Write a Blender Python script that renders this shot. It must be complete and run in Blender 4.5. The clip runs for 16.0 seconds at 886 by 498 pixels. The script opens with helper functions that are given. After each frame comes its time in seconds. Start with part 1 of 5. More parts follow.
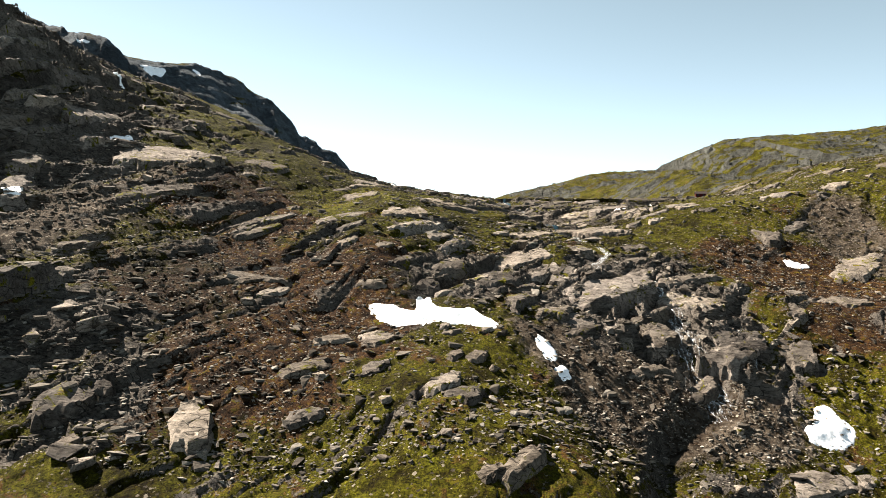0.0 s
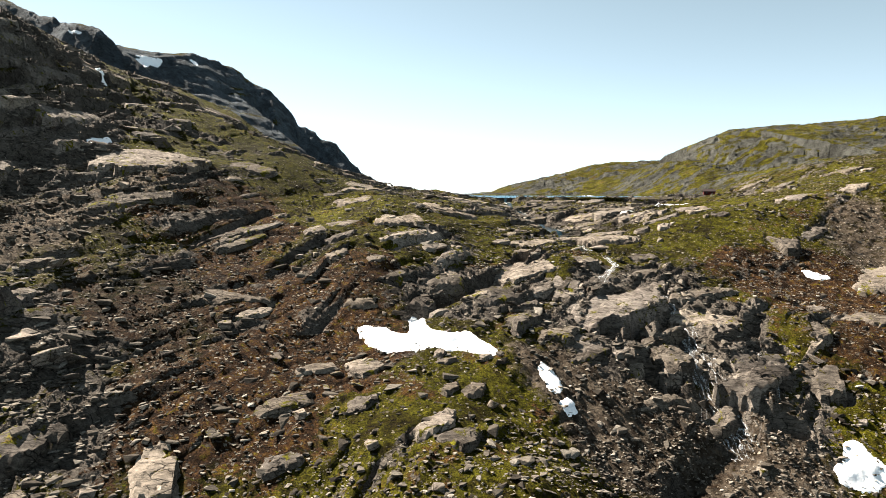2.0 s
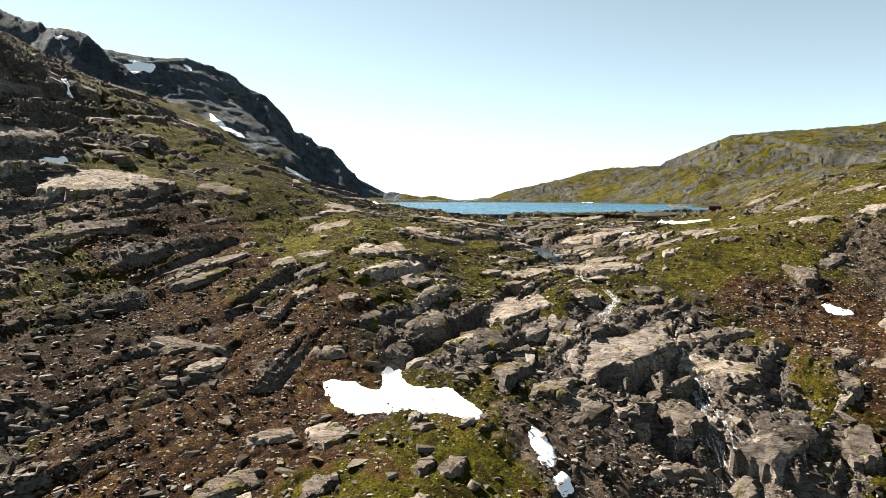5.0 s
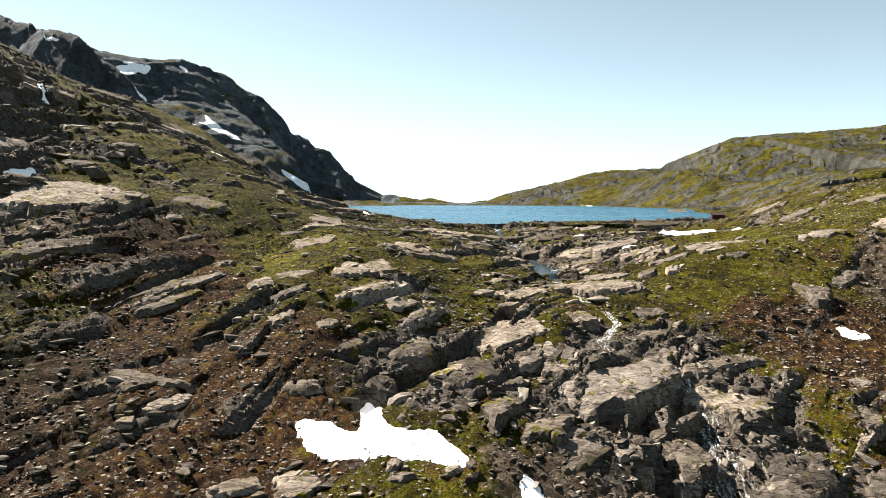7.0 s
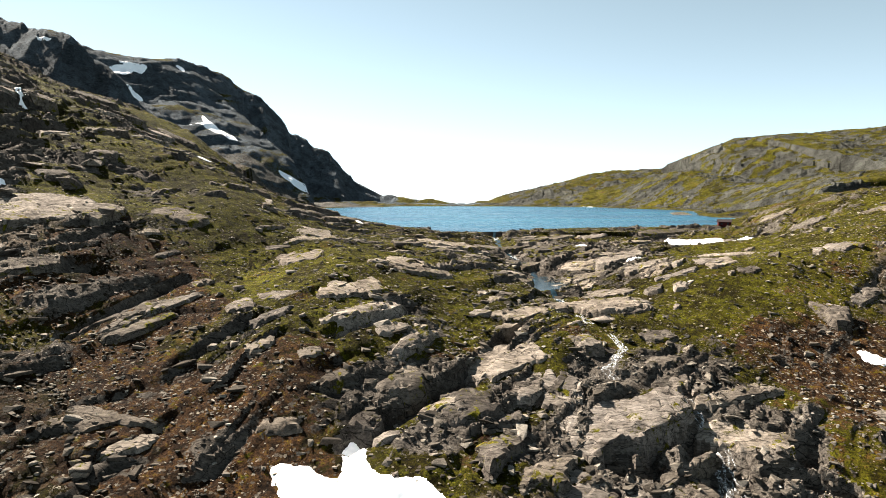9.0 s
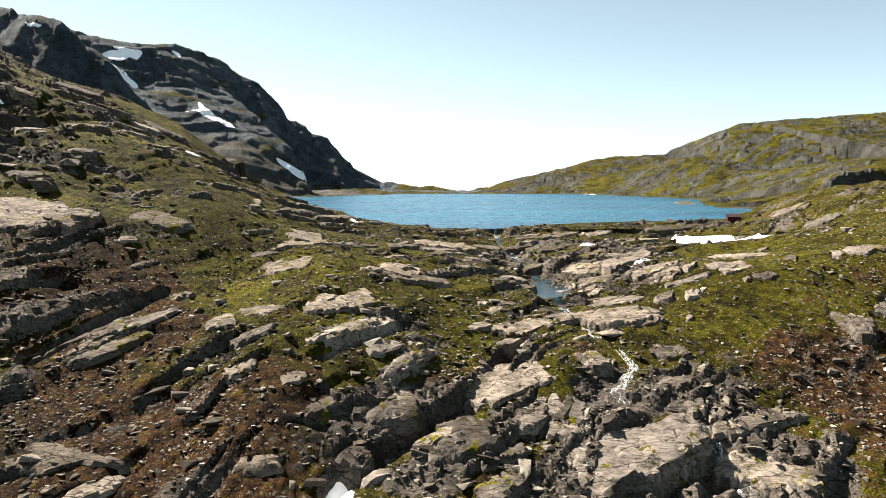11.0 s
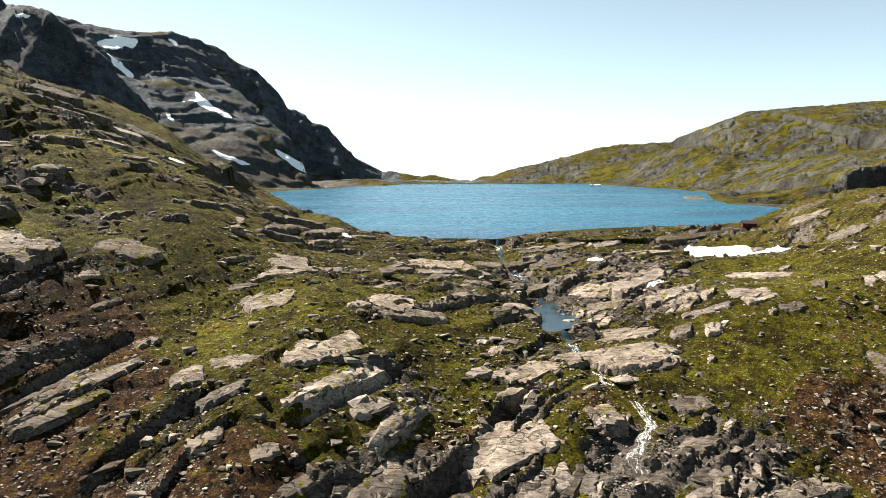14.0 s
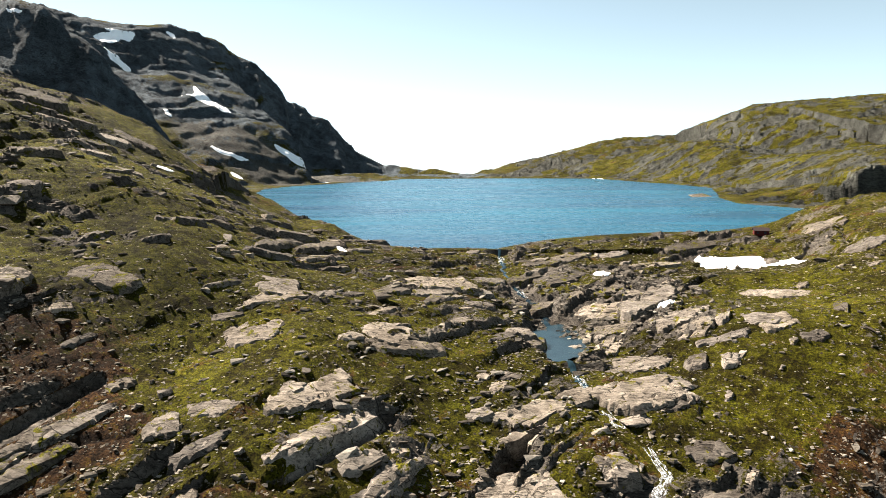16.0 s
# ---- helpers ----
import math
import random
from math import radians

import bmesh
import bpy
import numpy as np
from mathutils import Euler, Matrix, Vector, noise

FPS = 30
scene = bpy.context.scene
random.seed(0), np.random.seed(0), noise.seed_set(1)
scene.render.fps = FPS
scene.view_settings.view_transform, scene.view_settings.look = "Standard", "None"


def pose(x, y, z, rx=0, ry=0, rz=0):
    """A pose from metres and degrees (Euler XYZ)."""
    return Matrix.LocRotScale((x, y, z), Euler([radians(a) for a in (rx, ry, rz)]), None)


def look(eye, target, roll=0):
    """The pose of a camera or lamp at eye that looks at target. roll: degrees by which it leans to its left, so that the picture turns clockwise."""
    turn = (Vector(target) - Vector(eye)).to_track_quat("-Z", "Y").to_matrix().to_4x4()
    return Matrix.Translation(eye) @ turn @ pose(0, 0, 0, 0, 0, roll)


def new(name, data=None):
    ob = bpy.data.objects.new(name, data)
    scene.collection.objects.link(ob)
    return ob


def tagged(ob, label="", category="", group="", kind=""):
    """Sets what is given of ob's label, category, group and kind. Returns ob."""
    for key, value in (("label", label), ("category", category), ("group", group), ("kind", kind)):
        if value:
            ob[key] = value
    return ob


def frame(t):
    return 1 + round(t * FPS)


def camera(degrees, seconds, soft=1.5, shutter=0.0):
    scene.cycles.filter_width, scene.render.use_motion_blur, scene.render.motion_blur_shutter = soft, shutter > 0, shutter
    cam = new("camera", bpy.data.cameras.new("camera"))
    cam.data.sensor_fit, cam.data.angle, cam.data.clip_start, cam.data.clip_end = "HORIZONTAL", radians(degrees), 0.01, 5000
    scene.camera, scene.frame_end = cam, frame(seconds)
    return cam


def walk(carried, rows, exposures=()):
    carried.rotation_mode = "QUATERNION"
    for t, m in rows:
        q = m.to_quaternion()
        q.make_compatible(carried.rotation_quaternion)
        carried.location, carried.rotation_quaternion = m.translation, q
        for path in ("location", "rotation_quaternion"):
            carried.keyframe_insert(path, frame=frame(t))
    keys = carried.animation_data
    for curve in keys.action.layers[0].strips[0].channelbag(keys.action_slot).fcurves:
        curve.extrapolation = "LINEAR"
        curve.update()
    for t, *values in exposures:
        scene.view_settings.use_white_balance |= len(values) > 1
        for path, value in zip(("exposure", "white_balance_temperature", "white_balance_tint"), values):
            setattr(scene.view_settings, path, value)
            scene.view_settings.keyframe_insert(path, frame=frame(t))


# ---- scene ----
cam = camera(66.32, 16.0, soft=0.75)
# seconds, eye, target, roll
PATH = [
    (0, (0.00, 0.00, -0.00), (-1.92, 99.77, -6.44), 0.27),
    (0.5, (0.22, 2.85, 1.26), (-1.80, 102.56, -6.05), 0.24),
    (1, (0.44, 5.65, 2.47), (-1.65, 105.31, -5.53), 0.21),
    (1.5, (0.72, 8.38, 3.60), (-1.44, 108.02, -4.60), 0.18),
    (2, (1.08, 11.09, 4.66), (-1.12, 110.74, -3.47), 0.14),
    (2.5, (1.51, 13.76, 5.65), (-0.71, 113.41, -2.42), 0.12),
    (3, (2.02, 16.42, 6.61), (-0.17, 116.08, -1.31), 0.10),
    (3.5, (2.55, 19.06, 7.48), (0.35, 118.73, -0.43), 0.09),
    (4, (3.10, 21.72, 8.30), (0.91, 121.39, 0.48), 0.08),
    (6.5, (5.98, 34.37, 12.26), (3.75, 134.05, 4.65), 0.14),
    (7, (6.38, 36.82, 13.05), (4.21, 136.51, 5.46), 0.14),
    (7.5, (6.73, 39.22, 13.84), (4.56, 138.91, 6.23), 0.14),
    (8, (7.04, 41.62, 14.60), (4.89, 141.31, 6.96), 0.16),
    (8.5, (7.29, 43.99, 15.35), (5.12, 143.67, 7.64), 0.16),
    (9, (7.51, 46.40, 16.17), (5.30, 146.08, 8.37), 0.16),
    (11.5, (8.24, 58.58, 21.32), (5.82, 157.98, 10.70), -0.02),
    (12, (8.42, 61.03, 22.55), (5.92, 160.39, 11.55), -0.05),
    (12.5, (8.62, 63.38, 23.84), (6.02, 162.68, 12.37), -0.08),
    (13, (8.84, 65.71, 25.19), (6.18, 164.98, 13.43), -0.10),
    (13.5, (9.05, 68.00, 26.55), (6.30, 167.23, 14.45), -0.13),
    (14, (9.22, 70.36, 27.90), (6.37, 169.55, 15.53), -0.17),
    (14.5, (9.34, 72.75, 29.22), (6.42, 171.90, 16.52), -0.22),
    (15, (9.48, 75.19, 30.56), (6.47, 174.29, 17.57), -0.25),
    (15.5, (9.62, 77.59, 31.95), (6.52, 176.64, 18.54), -0.28),
    (16, (9.74, 80.00, 33.40), (6.57, 178.99, 19.59), -0.30),
]
walk(cam, [(t, look(eye, target, roll)) for t, eye, target, roll in PATH])

# ---- sky and sun ----
SUN_FROM = Vector((-0.76, 0.52, 0.83)).normalized()      # where the sun stands
world = bpy.data.worlds.new("sky")
scene.world = world
world.use_nodes = True
wn = world.node_tree.nodes
sky = wn.new("ShaderNodeTexSky")
sky.sky_type, sky.sun_disc = "NISHITA", False
sky.sun_elevation = math.asin(SUN_FROM.z)
sky.sun_rotation = math.atan2(SUN_FROM.x, SUN_FROM.y)
sky.altitude, sky.air_density, sky.dust_density, sky.ozone_density = 2500, 0.7, 0.6, 0.5
wn["Background"].inputs["Strength"].default_value = 0.05
pale = wn.new("ShaderNodeHueSaturation")
pale.inputs["Saturation"].default_value = 0.44
pale.inputs["Hue"].default_value = 0.458
world.node_tree.links.new(sky.outputs["Color"], pale.inputs["Color"])
cyan = wn.new("ShaderNodeMix")
cyan.data_type, cyan.blend_type = "RGBA", "MULTIPLY"
cyan.inputs["Factor"].default_value = 1.0
cyan.inputs["B"].default_value = (0.65, 0.712, 0.745, 1)
world.node_tree.links.new(pale.outputs["Color"], cyan.inputs["A"])
world.node_tree.links.new(cyan.outputs["Result"], wn["Background"].inputs["Color"])
sun = new("sun", bpy.data.lights.new("sun", "SUN"))
sun.data.energy, sun.data.angle, sun.data.color = 5.0, radians(0.53), (1.0, 0.905, 0.785)
sun.matrix_world = look((0, 0, 0), -SUN_FROM)
scene.view_settings.exposure = 2.45

# ---- materials ----
class Nodes:
    """A short way to write a node material."""

    def __init__(self, name, rough=0.9, spec=0.04):
        self.mat = bpy.data.materials.new(name)
        self.mat.use_nodes = True
        self.tree = self.mat.node_tree
        self.bsdf = self.tree.nodes["Principled BSDF"]
        self.bsdf.inputs["Roughness"].default_value = rough
        self.bsdf.inputs["Specular IOR Level"].default_value = spec
        self.place = self.tree.nodes.new("ShaderNodeNewGeometry").outputs["Position"]

    def link(self, a, b):
        if isinstance(a, bpy.types.NodeSocket):
            self.tree.links.new(a, b)
        else:
            b.default_value = a

    def noise(self, scale, detail=4, rough=0.55, warp=0.0, at=None, stretch=None):
        if stretch:
            mapping = self.tree.nodes.new("ShaderNodeMapping")
            mapping.inputs["Rotation"].default_value = (0, 0, radians(stretch[0]))
            mapping.inputs["Scale"].default_value = stretch[1:]
            self.link(at or self.place, mapping.inputs["Vector"])
            at = mapping.outputs["Vector"]
        n = self.tree.nodes.new("ShaderNodeTexNoise")
        self.link(at or self.place, n.inputs["Vector"])
        n.inputs["Scale"].default_value, n.inputs["Detail"].default_value = scale, detail
        n.inputs["Roughness"].default_value, n.inputs["Distortion"].default_value = rough, warp
        return n.outputs["Fac"]

    def cells(self, scale, feature="F1", out="Distance", at=None):
        n = self.tree.nodes.new("ShaderNodeTexVoronoi")
        n.feature = feature
        self.link(at or self.place, n.inputs["Vector"])
        n.inputs["Scale"].default_value = scale
        return n.outputs[out]

    def ramp(self, fac, *stops):
        n = self.tree.nodes.new("ShaderNodeValToRGB")
        self.link(fac, n.inputs["Fac"])
        e = n.color_ramp.elements
        while len(e) < len(stops):
            e.new(0.5)
        for k, (at, col) in zip(e, stops):
            k.position = at
            k.color = (*col, 1) if isinstance(col, tuple) else (col, col, col, 1)
        return n.outputs["Color"]

    def math(self, kind, a, b=0.0, clamp=False):
        n = self.tree.nodes.new("ShaderNodeMath")
        n.operation, n.use_clamp = kind, clamp
        self.link(a, n.inputs[0])
        self.link(b, n.inputs[1])
        return n.outputs[0]

    def scaled(self, a, by, plus=0.0):
        return self.math("ADD", self.math("MULTIPLY", a, by), plus)

    def mix(self, fac, a, b, blend="MIX"):
        n = self.tree.nodes.new("ShaderNodeMix")
        n.data_type, n.blend_type = "RGBA", blend
        self.link(fac, n.inputs["Factor"])
        self.link(a if not isinstance(a, tuple) else (*a, 1), n.inputs["A"])
        self.link(b if not isinstance(b, tuple) else (*b, 1), n.inputs["B"])
        return n.outputs["Result"]

    def attribute(self, name):
        n = self.tree.nodes.new("ShaderNodeAttribute")
        n.attribute_name = name
        return n

    def random(self):
        return self.tree.nodes.new("ShaderNodeObjectInfo").outputs["Random"]

    def island(self):
        return self.tree.nodes.new("ShaderNodeNewGeometry").outputs["Random Per Island"]

    def bump(self, h, distance=0.1, strength=1.0, before=None):
        n = self.tree.nodes.new("ShaderNodeBump")
        n.inputs["Strength"].default_value, n.inputs["Distance"].default_value = strength, distance
        self.link(h, n.inputs["Height"])
        if before:
            self.link(before, n.inputs["Normal"])
        return n.outputs["Normal"]

    def done(self, color, normal=None):
        self.link(color if not isinstance(color, tuple) else (*color, 1), self.bsdf.inputs["Base Color"])
        if normal:
            self.link(normal, self.bsdf.inputs["Normal"])
        return self.mat


def rock_color(k, tone=1.0):
    """Grey gneiss: layers along the strike, worn pale on top, with dark lichen and damp seams."""
    a = k.noise(0.12, 5, 0.6, 0.4)
    b = k.noise(0.8, 6, 0.7, 0.8, stretch=(52, 0.45, 1.6, 1.2))
    c = k.noise(7.0, 5, 0.75)
    seam = k.noise(2.2, 4, 0.6, 0.5, stretch=(52, 0.25, 1.5, 1.5))
    f = k.math("ADD", k.math("MULTIPLY", a, 0.45), k.math("MULTIPLY", b, 0.55))
    col = k.ramp(f, (0.33, tuple(tone * v for v in (0.040, 0.033, 0.026))), (0.43, tuple(tone * v for v in (0.13, 0.110, 0.091))),
                 (0.53, tuple(tone * v for v in (0.225, 0.195, 0.165))), (0.68, tuple(tone * v for v in (0.33, 0.290, 0.249))))
    col = k.mix(0.85, col, k.ramp(seam, (0.34, 0.30), (0.43, 0.85), (0.54, 1.1)), "MULTIPLY")
    # joints and hairline cracks
    bent = k.tree.nodes.new("ShaderNodeVectorMath")
    bent.operation = "MULTIPLY_ADD"
    wander = k.tree.nodes.new("ShaderNodeTexNoise")
    wander.inputs["Scale"].default_value = 0.5
    k.link(k.place, wander.inputs["Vector"])
    k.link(wander.outputs["Color"], bent.inputs[0])
    bent.inputs[1].default_value = (1.6, 1.6, 1.6)
    k.link(k.place, bent.inputs[2])
    turned = k.tree.nodes.new("ShaderNodeMapping")
    turned.inputs["Rotation"].default_value = (0, 0, radians(-52))
    turned.inputs["Scale"].default_value = (0.22, 1.0, 1.1)
    k.link(bent.outputs["Vector"], turned.inputs["Vector"])
    crack = k.ramp(k.cells(0.42, "DISTANCE_TO_EDGE", "Distance", turned.outputs["Vector"]), (0.005, 0.22), (0.024, 1.0))
    fissure = k.ramp(k.cells(1.5, "DISTANCE_TO_EDGE", "Distance", turned.outputs["Vector"]), (0.0, 0.3), (0.04, 1.0))
    fissure = k.mix(k.ramp(k.noise(0.25, 4, 0.6), (0.50, 0.0), (0.62, 1.0)), (1.0, 1.0, 1.0), fissure)
    k.crack = k.mix(1.0, crack, fissure, "MULTIPLY")
    col = k.mix(0.95, col, k.crack, "MULTIPLY")
    lichen = k.ramp(k.noise(0.6, 7, 0.75, 0.6), (0.50, 1.0), (0.62, 0.5))
    col = k.mix(0.8, col, lichen, "MULTIPLY")
    return k.mix(0.6, col, k.ramp(c, (0.32, 0.5), (0.6, 1.15)), "MULTIPLY")


def turf_color(k, n_big, n_mid, n_fine):
    """Mountain turf: peat, olive grass, bright moss and straw."""
    turf = k.ramp(k.math("ADD", k.math("MULTIPLY", n_big, 0.5), k.math("MULTIPLY", n_mid, 0.5)),
                  (0.36, (0.010, 0.0065, 0.0016)), (0.44, (0.026, 0.0215, 0.0016)), (0.51, (0.055, 0.0505, 0.0034)), (0.57, (0.082, 0.076, 0.005)), (0.64, (0.088, 0.055, 0.006)))
    return k.mix(0.95, turf, k.ramp(n_fine, (0.36, 0.25), (0.60, 1.42)), "MULTIPLY")


def ground_material():
    k = Nodes("mountain_ground", 0.95)
    at = k.attribute("cover")
    sep = k.tree.nodes.new("ShaderNodeSeparateColor")
    k.link(at.outputs["Color"], sep.inputs["Color"])
    grass, heath, bare = sep.outputs["Red"], sep.outputs["Green"], sep.outputs["Blue"]
    scree = at.outputs["Alpha"]
    up = k.tree.nodes.new("ShaderNodeSeparateXYZ")
    geo = k.tree.nodes.new("ShaderNodeNewGeometry")
    k.link(geo.outputs["True Normal"], up.inputs[0])
    upright = up.outputs["Z"]
    n_big, n_mid, n_fine = k.noise(0.09, 5, 0.6, 0.5), k.noise(0.55, 6, 0.65, 0.5), k.noise(3.6, 5, 0.7)
    turf = turf_color(k, n_big, n_mid, n_fine)
    tussock = k.noise(1.3, 5, 0.7, 0.8)
    bright = k.math("MULTIPLY", k.ramp(k.noise(0.16, 5, 0.65, 0.8), (0.58, 0.0), (0.66, 1.0)), k.ramp(n_fine, (0.40, 0.0), (0.52, 1.0)))
    turf = k.mix(k.math("MULTIPLY", bright, 0.5), turf, (0.115, 0.118, 0.006))
    turf = k.mix(0.85, turf, k.ramp(tussock, (0.36, 0.33), (0.5, 0.95), (0.62, 1.48)), "MULTIPLY")
    moor = k.ramp(n_mid, (0.36, (0.007, 0.0035, 0.0016)), (0.45, (0.023, 0.0125, 0.0062)), (0.54, (0.050, 0.0250, 0.0108)), (0.60, (0.074, 0.038, 0.009)), (0.66, (0.085, 0.075, 0.005)))
    moor = k.mix(0.95, moor, k.ramp(n_fine, (0.36, 0.2), (0.62, 1.6)), "MULTIPLY")
    rock = rock_color(k, 0.60)
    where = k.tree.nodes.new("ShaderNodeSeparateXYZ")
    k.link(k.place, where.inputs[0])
    # bluish distance haze, painted into the rock colour west of the lake
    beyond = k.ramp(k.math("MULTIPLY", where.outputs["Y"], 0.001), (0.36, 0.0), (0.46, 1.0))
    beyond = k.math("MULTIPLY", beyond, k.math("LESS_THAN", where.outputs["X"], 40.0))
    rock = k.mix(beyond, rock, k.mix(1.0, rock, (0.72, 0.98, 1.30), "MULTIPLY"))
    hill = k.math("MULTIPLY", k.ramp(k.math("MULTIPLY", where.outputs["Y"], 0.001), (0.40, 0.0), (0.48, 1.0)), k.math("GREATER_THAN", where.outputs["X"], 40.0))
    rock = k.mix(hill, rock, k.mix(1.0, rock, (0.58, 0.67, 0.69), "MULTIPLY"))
    rubble_cells = k.cells(0.9, "F1", "Color")
    rub = k.tree.nodes.new("ShaderNodeSeparateColor")
    k.link(rubble_cells, rub.inputs["Color"])
    rubble = k.mix(0.75, k.mix(k.ramp(n_mid, (0.35, 0.0), (0.6, 1.0)), (0.022, 0.0135, 0.008), (0.115, 0.091, 0.067)), k.ramp(rub.outputs["Red"], (0.0, 0.45), (1.0, 1.3)), "MULTIPLY")
    # the far rubble gets the painted blue haze too
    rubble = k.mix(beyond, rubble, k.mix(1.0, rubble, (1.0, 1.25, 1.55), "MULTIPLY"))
    brown = k.math("ADD", k.math("ADD", k.math("ADD", heath, k.scaled(grass, -0.26, 0.17)), k.math("MULTIPLY", k.math("SUBTRACT", n_mid, 0.5), 1.5)), k.math("MULTIPLY", k.math("SUBTRACT", n_big, 0.5), 2.4))
    col = k.mix(k.ramp(brown, (0.34, 0.0), (0.54, 1.0)), turf, moor)
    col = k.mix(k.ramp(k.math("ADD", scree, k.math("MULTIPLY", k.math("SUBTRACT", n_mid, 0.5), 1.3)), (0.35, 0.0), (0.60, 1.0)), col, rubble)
    # gravel: pale chips bedded in the soil
    warp = k.tree.nodes.new("ShaderNodeVectorMath")
    warp.operation = "MULTIPLY_ADD"
    jitter = k.tree.nodes.new("ShaderNodeTexNoise")
    jitter.inputs["Scale"].default_value = 3.0
    k.link(k.place, jitter.inputs["Vector"])
    k.link(jitter.outputs["Color"], warp.inputs[0])
    warp.inputs[1].default_value = (0.7, 0.7, 0.7)
    k.link(k.place, warp.inputs[2])
    bent = warp.outputs["Vector"]
    chip = k.cells(1.9, "F1", "Distance", bent)
    chip_tone = k.tree.nodes.new("ShaderNodeSeparateColor")
    k.link(k.cells(1.9, "F1", "Color", bent), chip_tone.inputs["Color"])
    many = k.math("ADD", k.math("MULTIPLY", n_big, 0.34), k.math("MULTIPLY", k.math("ADD", heath, scree), 0.4))
    there = k.math("LESS_THAN", chip_tone.outputs["Green"], many)
    there = k.math("MULTIPLY", there, k.math("LESS_THAN", chip, k.math("MULTIPLY", chip_tone.outputs["Blue"], 0.62)))
    col = k.mix(there, col, k.ramp(chip_tone.outputs["Red"], (0.0, (0.028, 0.022, 0.017)), (0.6, (0.10, 0.084, 0.066)), (1.0, (0.28, 0.24, 0.19))))
    edge = k.math("ADD", bare, k.math("MULTIPLY", k.math("SUBTRACT", n_mid, 0.5), 1.4))
    edge = k.math("ADD", edge, k.math("MULTIPLY", k.math("SUBTRACT", 0.80, upright), 1.1))
    edge = k.math("ADD", edge, k.math("MULTIPLY", k.math("SUBTRACT", n_big, 0.5), 1.0))
    edge = k.math("ADD", edge, k.scaled(grass, -0.40, 0.16))
    stony = k.ramp(edge, (0.52, 0.0), (0.62, 1.0))
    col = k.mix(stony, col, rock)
    # broad patches, damp and dry
    wide = k.noise(0.022, 7, 0.68, 0.6)
    col = k.mix(0.8, col, k.ramp(wide, (0.36, 0.34), (0.50, 0.70), (0.64, 1.10)), "MULTIPLY")
    h = k.math("ADD", k.math("MULTIPLY", n_fine, 0.5), k.math("MULTIPLY", n_mid, 1.2))
    cracks = k.noise(1.6, 6, 0.7, 1.2, stretch=(38, 1.0, 0.35, 1.0))
    h = k.math("ADD", k.math("ADD", h, k.math("MULTIPLY", cracks, 0.7)), k.math("MULTIPLY", tussock, 0.9))
    h = k.math("ADD", h, k.math("MULTIPLY", there, 0.35))
    h = k.math("ADD", h, k.math("MULTIPLY", k.noise(8.0, 4, 0.7), 0.35))
    return k.done(col, k.bump(h, 0.65, 1.0))


def stone_material(name="stone", pale=1.0):
    k = Nodes(name, 0.88)
    col = rock_color(k, pale)
    tone = k.ramp(k.island(), (0.0, 0.65), (0.5, 1.0), (1.0, 1.35))
    col = k.mix(1.0, col, tone, "MULTIPLY")
    tint = k.ramp(k.random(), (0.0, (0.88, 0.88, 0.9)), (1.0, (1.1, 1.06, 1.0)))
    col = k.mix(1.0, col, tint, "MULTIPLY")
    n_big, n_mid, n_fine = k.noise(0.09, 5, 0.6, 0.5), k.noise(0.55, 6, 0.65, 0.5), k.noise(3.6, 5, 0.7)
    growth = k.math("ADD", k.noise(0.42, 6, 0.68, 0.9), k.math("MULTIPLY", k.math("SUBTRACT", n_big, 0.5), 0.4))
    col = k.mix(k.ramp(growth, (0.585, 0.0), (0.63, 1.0)), col, turf_color(k, n_big, n_mid, n_fine))
    h = k.math("ADD", k.noise(2.2, 6, 0.7, 0.8), k.math("MULTIPLY", k.noise(0.9, 5, 0.7, 0.4, stretch=(52, 0.35, 1.6, 1.2)), 0.8))
    h = k.math("ADD", h, k.math("MULTIPLY", k.crack, 0.8))
    return k.done(col, k.bump(h, 0.22, 0.8))


def snow_material():
    k = Nodes("old_snow", 0.6, 0.15)
    col = k.ramp(k.noise(0.7, 5, 0.6), (0.3, (0.84, 0.85, 0.87)), (0.6, (0.93, 0.93, 0.94)))
    return k.done(col, k.bump(k.noise(1.3, 4, 0.6), 0.08, 0.5))


def lake_material():
    k = Nodes("lake_water", 0.26, 0.5)
    patch = k.noise(0.006, 4, 0.6, 0.5, stretch=(0, 1.0, 3.0, 1.0))
    col = k.ramp(patch, (0.35, (0.002, 0.034, 0.070)), (0.65, (0.003, 0.058, 0.098)))
    gust = k.noise(0.03, 5, 0.65, 0.8, stretch=(8, 0.5, 2.5, 1.0))
    col = k.mix(0.45, col, k.ramp(gust, (0.38, 0.7), (0.62, 1.3)), "MULTIPLY")
    k.link(k.ramp(gust, (0.36, 0.22), (0.62, 0.32)), k.bsdf.inputs["Roughness"])
    k.bsdf.inputs["IOR"].default_value = 1.33
    waves = k.math("ADD", k.noise(0.55, 4, 0.65, 0.3, stretch=(20, 1.0, 2.2, 1.0)), k.math("MULTIPLY", k.noise(0.12, 3, 0.6), 1.5))
    return k.done(col, k.bump(waves, 0.7, 0.55))


def brook_material():
    k = Nodes("brook_water", 0.08, 0.5)
    k.bsdf.inputs["IOR"].default_value = 1.33
    waves = k.noise(1.4, 4, 0.65, 0.4)
    return k.done(k.ramp(k.noise(0.3, 3), (0.3, (0.006, 0.014, 0.020)), (0.7, (0.014, 0.030, 0.040))), k.bump(waves, 0.15, 0.5))


